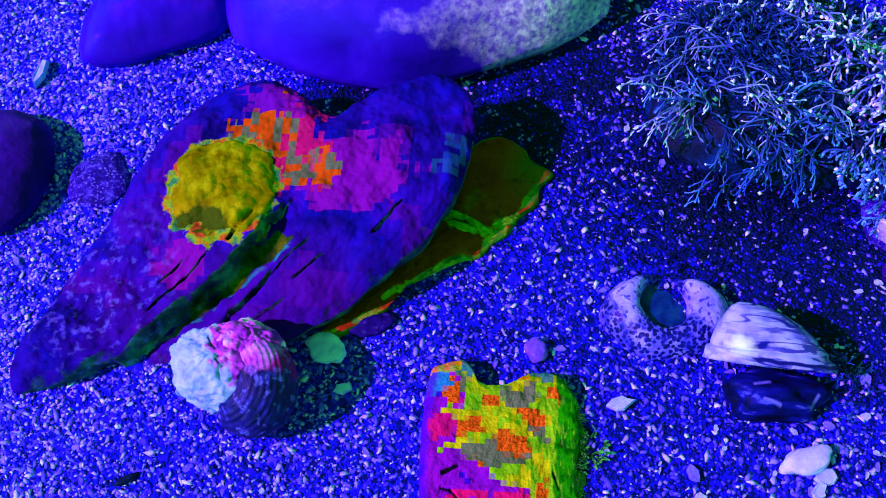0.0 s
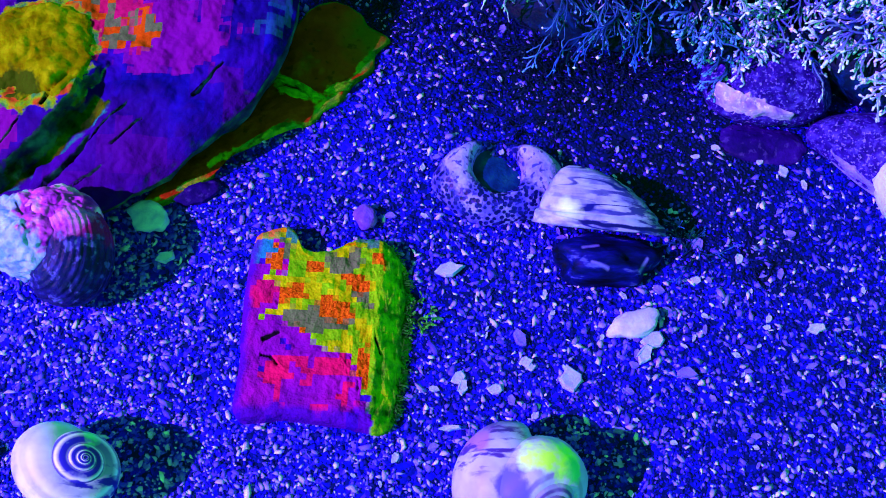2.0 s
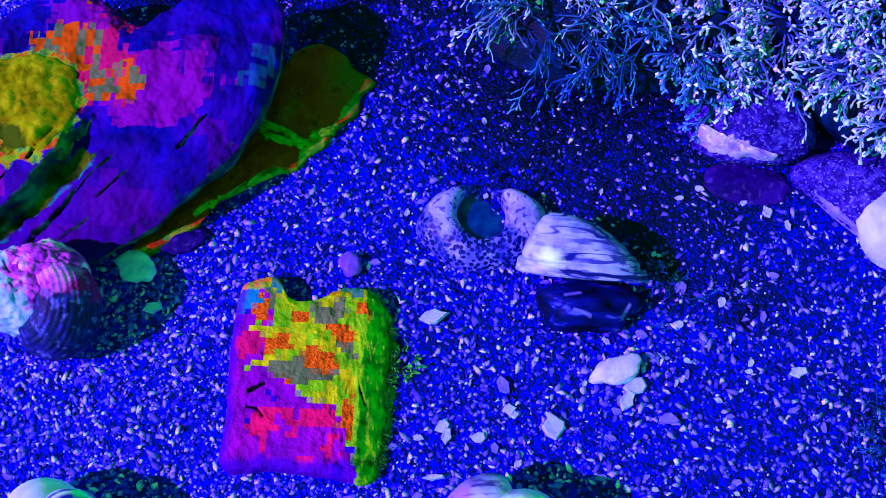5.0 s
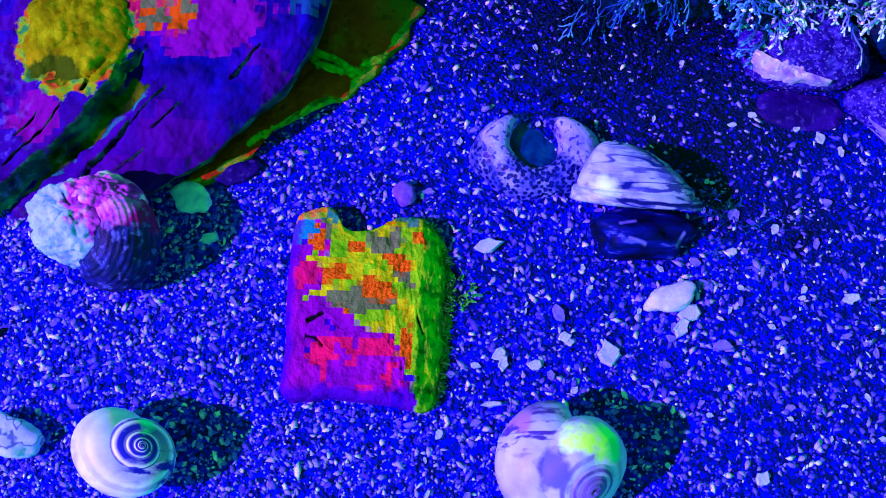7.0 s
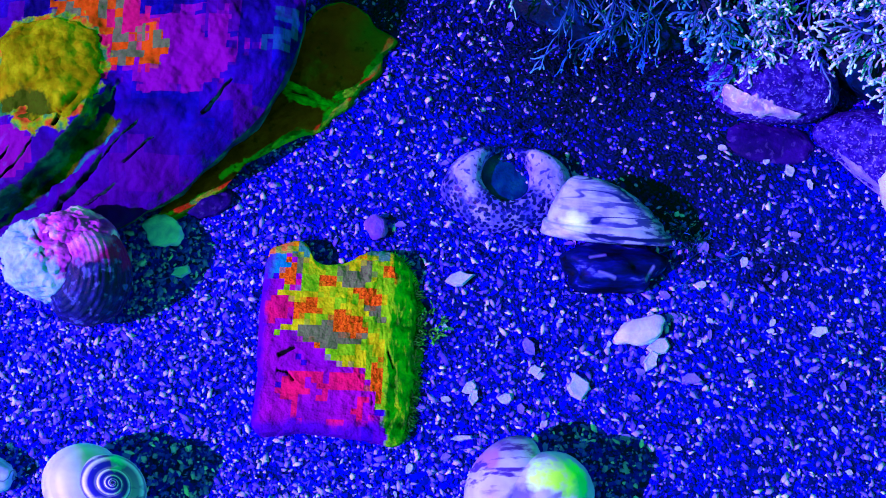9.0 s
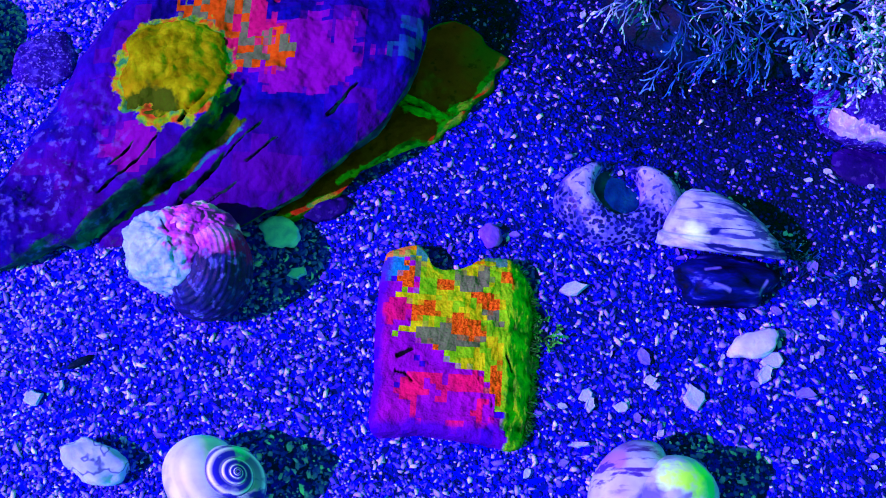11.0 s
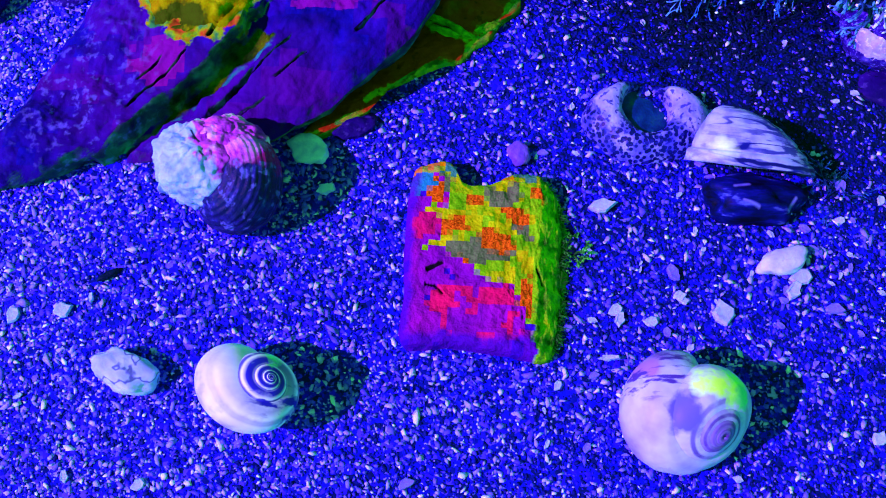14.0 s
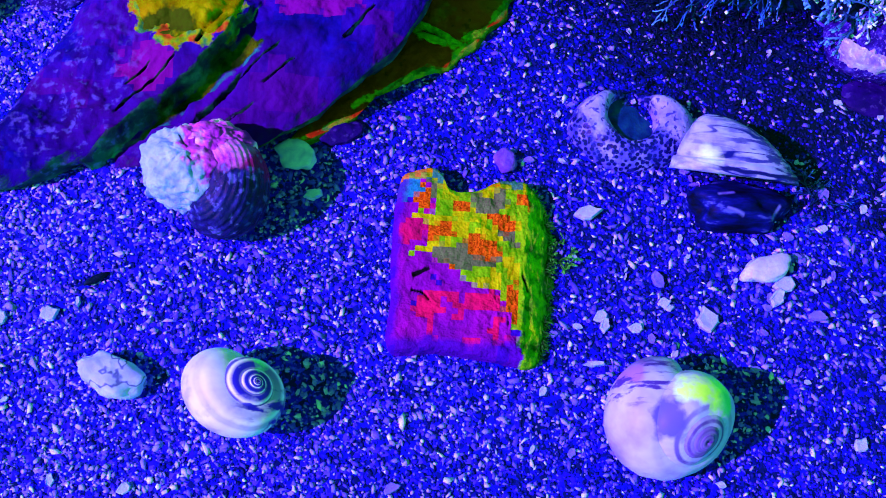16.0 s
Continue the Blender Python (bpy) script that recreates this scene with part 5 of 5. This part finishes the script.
def frond(rng, root, heading, length, rise, thick, bead, sag):
    """One branching frond: a bent stem with forked side twigs; returns vertices, faces, uvs."""
    verts, faces, uvs = [], [], []

    def grow(start, direction, span, radius, v0, level):
        n = 7 if level == 0 else 5
        pts, d, p = [start.copy()], direction.normalized(), start.copy()
        for k in range(n):
            d = (d + Vector((rng.gauss(0, 0.24), rng.gauss(0, 0.24), rng.gauss(0, 0.14) - sag / n))).normalized()
            p = p + d * (span / n)
            p.z = max(p.z, 0.5)
            pts.append(p.copy())
        v1 = min(1.0, v0 + 0.45)
        tube_path(verts, faces, uvs, pts, radius, radius * (0.62 if level < 2 else 0.85), v0, v1, 4)
        if level == 2 or (level == 1 and rng.random() < 0.3):
            end, tip = pts[-1], (pts[-1] - pts[-2]).normalized()
            r = radius * bead * rng.uniform(0.8, 1.3)
            TIPS.append(tuple(end))
            tube_path(verts, faces, uvs, [end - tip * r, end - tip * r * 0.2, end + tip * r * 0.7, end + tip * r * 1.1], r * 0.7, r * 0.5, 1.0, 1.0, 5)
        if level < 2:
            for k in range(2, n + 1):
                if rng.random() < (0.85 if level == 0 else 0.6):
                    side = d.cross(Vector((rng.gauss(0, 1), rng.gauss(0, 1), rng.gauss(0, 1)))).normalized()
                    fork = ((pts[k] - pts[k - 1]).normalized() + side * rng.uniform(0.45, 0.9))
                    grow(pts[k], fork, span * rng.uniform(0.28, 0.5), radius * 0.75, v0 + 0.4 * k / n, level + 1)

    grow(Vector(root), Vector((math.cos(heading), math.sin(heading), rise)), length, thick, 0.0, 0)
    return verts, faces, uvs


def build_tuft(rng, x, y, z, count, aim, spread, length, mat, thick, bead, words, foot=2.4):
    holder = None
    for k in range(count):
        heading = radians(aim + rng.uniform(-spread, spread))
        root = (x + rng.gauss(0, 1.6), y + rng.gauss(0, 1.6), z)
        data = frond(rng, root, heading, length * rng.uniform(0.6, 1.2), rng.uniform(0.2, 1.1), thick, bead, rng.uniform(0.5, 1.3))
        if holder is None:
            holder = new("seaweed_tuft")
            place(holder, x, y, z)
            pebble_mesh("holdfast", foot, foot, 0.6 * foot, DARKROCK, rng.random() * 20, 0.3, 8, 12, 0, holder)
            tagged(holder, words, "seaweed", "seaweed on the rocks")
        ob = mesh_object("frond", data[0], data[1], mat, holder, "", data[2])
        ob.matrix_parent_inverse = Matrix.Translation((-x * MM, -y * MM, -z * MM))


def build_weed():
    rng = random.Random(5)
    pale, blue = "pale branching seaweed tuft with white-tipped fronds", "thin blue branching seaweed tuft hanging over sand"
    for x, y in ((34, 82), (40, 72), (48, 70), (55, 66), (44, 84), (54, 80), (38, 94), (48, 96), (62, 74)):
        z = 4 + 6 * max(0, 1 - ((x - 52) ** 2 + (y - 85) ** 2) / 900)
        build_tuft(rng, x, y, z, 6, 245, 80, 14, WEED_BLUE if y < 70 else WEED_MID if y < 80 else WEED_PALE, 0.23, 1.7, blue if y < 76 else pale)
    for x, y in ((66, 66), (72, 70), (70, 80), (62, 88), (78, 66), (82, 62), (58, 100), (74, 92), (84, 72), (80, 82)):
        z = 7 + 5 * max(0, 1 - ((x - 68) ** 2 + (y - 85) ** 2) / 900)
        build_tuft(rng, x, y, z, 12, 260, 90, 9, WEED_MID if x < 70 and y < 70 else WEED_PALE, 0.30, 2.1, pale)
    for x, y in ((71, 61), (77, 61), (84, 60), (74, 65), (70, 57), (75, 58)):
        build_tuft(rng, x, y, 9.0, 8, 255, 70, 6.5, WEED_PALE if x > 73 else WEED_MID, 0.27, 1.9, pale)
    for y in (53, 60, 67, 75, 84):
        for x in (94, 101, 108, 115, 121):
            px, py = x + rng.uniform(-2, 2), y + rng.uniform(-2, 2)
            if px < 99 and py < 58:
                continue
            build_tuft(rng, px, py, 13.5 + 3 * max(0, 1 - ((px - 107) ** 2 + (py - 74) ** 2) / 500), 17, 255, 90, 8.5, WEED_PALE, 0.31, 1.9, pale)


def build_weed_mat(count=2600):
    """Short curled twigs matted over the low weedy rock, between the tufts."""
    rng = random.Random(47)
    verts, faces, uvs = [], [], []
    for k in range(count):
        turn, far = rng.uniform(0, 2 * math.pi), math.sqrt(rng.random())
        x, y = 52 + 25 * far * math.cos(turn), 85 + 22 * far * math.sin(turn)
        z = 3.4 + 9 * (1 - far ** 2)
        a, rise = rng.uniform(0, 2 * math.pi), rng.uniform(0.1, 0.7)
        step = rng.uniform(0.5, 1.3)
        p = Vector((x, y, z))
        pts = [p]
        for i in range(3):
            a += rng.gauss(0, 0.5)
            p = p + Vector((math.cos(a), math.sin(a), rise)) * step
            pts.append(p)
        pale = rng.random() ** 4
        tube_path(verts, faces, uvs, pts, 0.13 + 0.14 * pale, 0.16 + 0.12 * pale, 0.0, 0.1 + 0.9 * pale, 4)
        if pale > 0.5:
            TIPS.append(tuple(p))
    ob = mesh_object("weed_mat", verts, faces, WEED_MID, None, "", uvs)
    tagged(ob, "short blue seaweed twigs matted over the low rock", "seaweed", kind="stuff")


def build_low_weed():
    """Fine blue tufts lying flat on the sand away from the rocks."""
    rng = random.Random(15)
    for x, y in ((98, 1), (102, -4), (104, -12), (65, 20)):
        build_tuft(rng, x, y, 0.2, 7, 200, 180, 5.5, WEED_BLUE, 0.11, 1.4, "fine blue seaweed tuft lying on sand", 0.4)
    build_tuft(rng, 17.6, 4.2, 0.3, 9, 20, 90, 2.6, WEED_GREEN, 0.2, 1.6, "small green algae sprig on sand beside the slab", 0.7)


def build_weed_grit():
    """Pale specks of grit and tiny shells caught on the ends of the weed."""
    rng = random.Random(31)
    verts, faces = [], []
    for x, y, z in rng.sample(TIPS, min(len(TIPS), 2300)):
        r = 0.2 + 0.45 * rng.random() ** 3
        n = len(verts)
        for dx, dy, dz in ((1, 0, 0), (-1, 0, 0), (0, 1, 0), (0, -1, 0), (0, 0, 1), (0, 0, -1)):
            q = r * rng.uniform(0.7, 1.2)
            verts.append((x + dx * q, y + dy * q, z + dz * q))
        faces += [tuple(n + i for i in f) for f in ((0, 2, 4), (2, 1, 4), (1, 3, 4), (3, 0, 4), (2, 0, 5), (1, 2, 5), (3, 1, 5), (0, 3, 5))]
    ob = mesh_object("weed_grit", verts, faces, GRIT)
    tagged(ob, "white grit and tiny shells caught in the weed", "grit", kind="stuff")


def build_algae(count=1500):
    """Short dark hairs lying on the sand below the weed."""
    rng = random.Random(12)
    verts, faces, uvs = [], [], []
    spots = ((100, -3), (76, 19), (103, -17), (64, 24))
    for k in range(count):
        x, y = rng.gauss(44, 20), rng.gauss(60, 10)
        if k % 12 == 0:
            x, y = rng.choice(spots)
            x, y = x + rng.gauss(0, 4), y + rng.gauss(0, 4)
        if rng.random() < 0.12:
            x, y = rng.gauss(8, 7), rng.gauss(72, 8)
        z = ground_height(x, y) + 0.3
        a = rng.uniform(0, 2 * math.pi)
        ln = rng.uniform(1.2, 3.6)
        p = Vector((x, y, z))
        pts = [p]
        for i in range(3):
            a += rng.gauss(0, 0.5)
            p = p + Vector((math.cos(a), math.sin(a), rng.uniform(-0.05, 0.35))) * (ln / 3)
            pts.append(p)
        tube_path(verts, faces, uvs, pts, rng.uniform(0.10, 0.2), 0.07, 0.0, rng.uniform(0.3, 1.1), 3)
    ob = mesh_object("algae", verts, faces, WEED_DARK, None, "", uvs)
    tagged(ob, "dark fine algae hairs matted over the sand", "algae", kind="stuff")


build_ground()
build_stones()
build_slab()
build_shells()
build_chips()
build_weed()
build_weed_mat()
build_weed_grit()
build_low_weed()
build_algae()
build_grains()
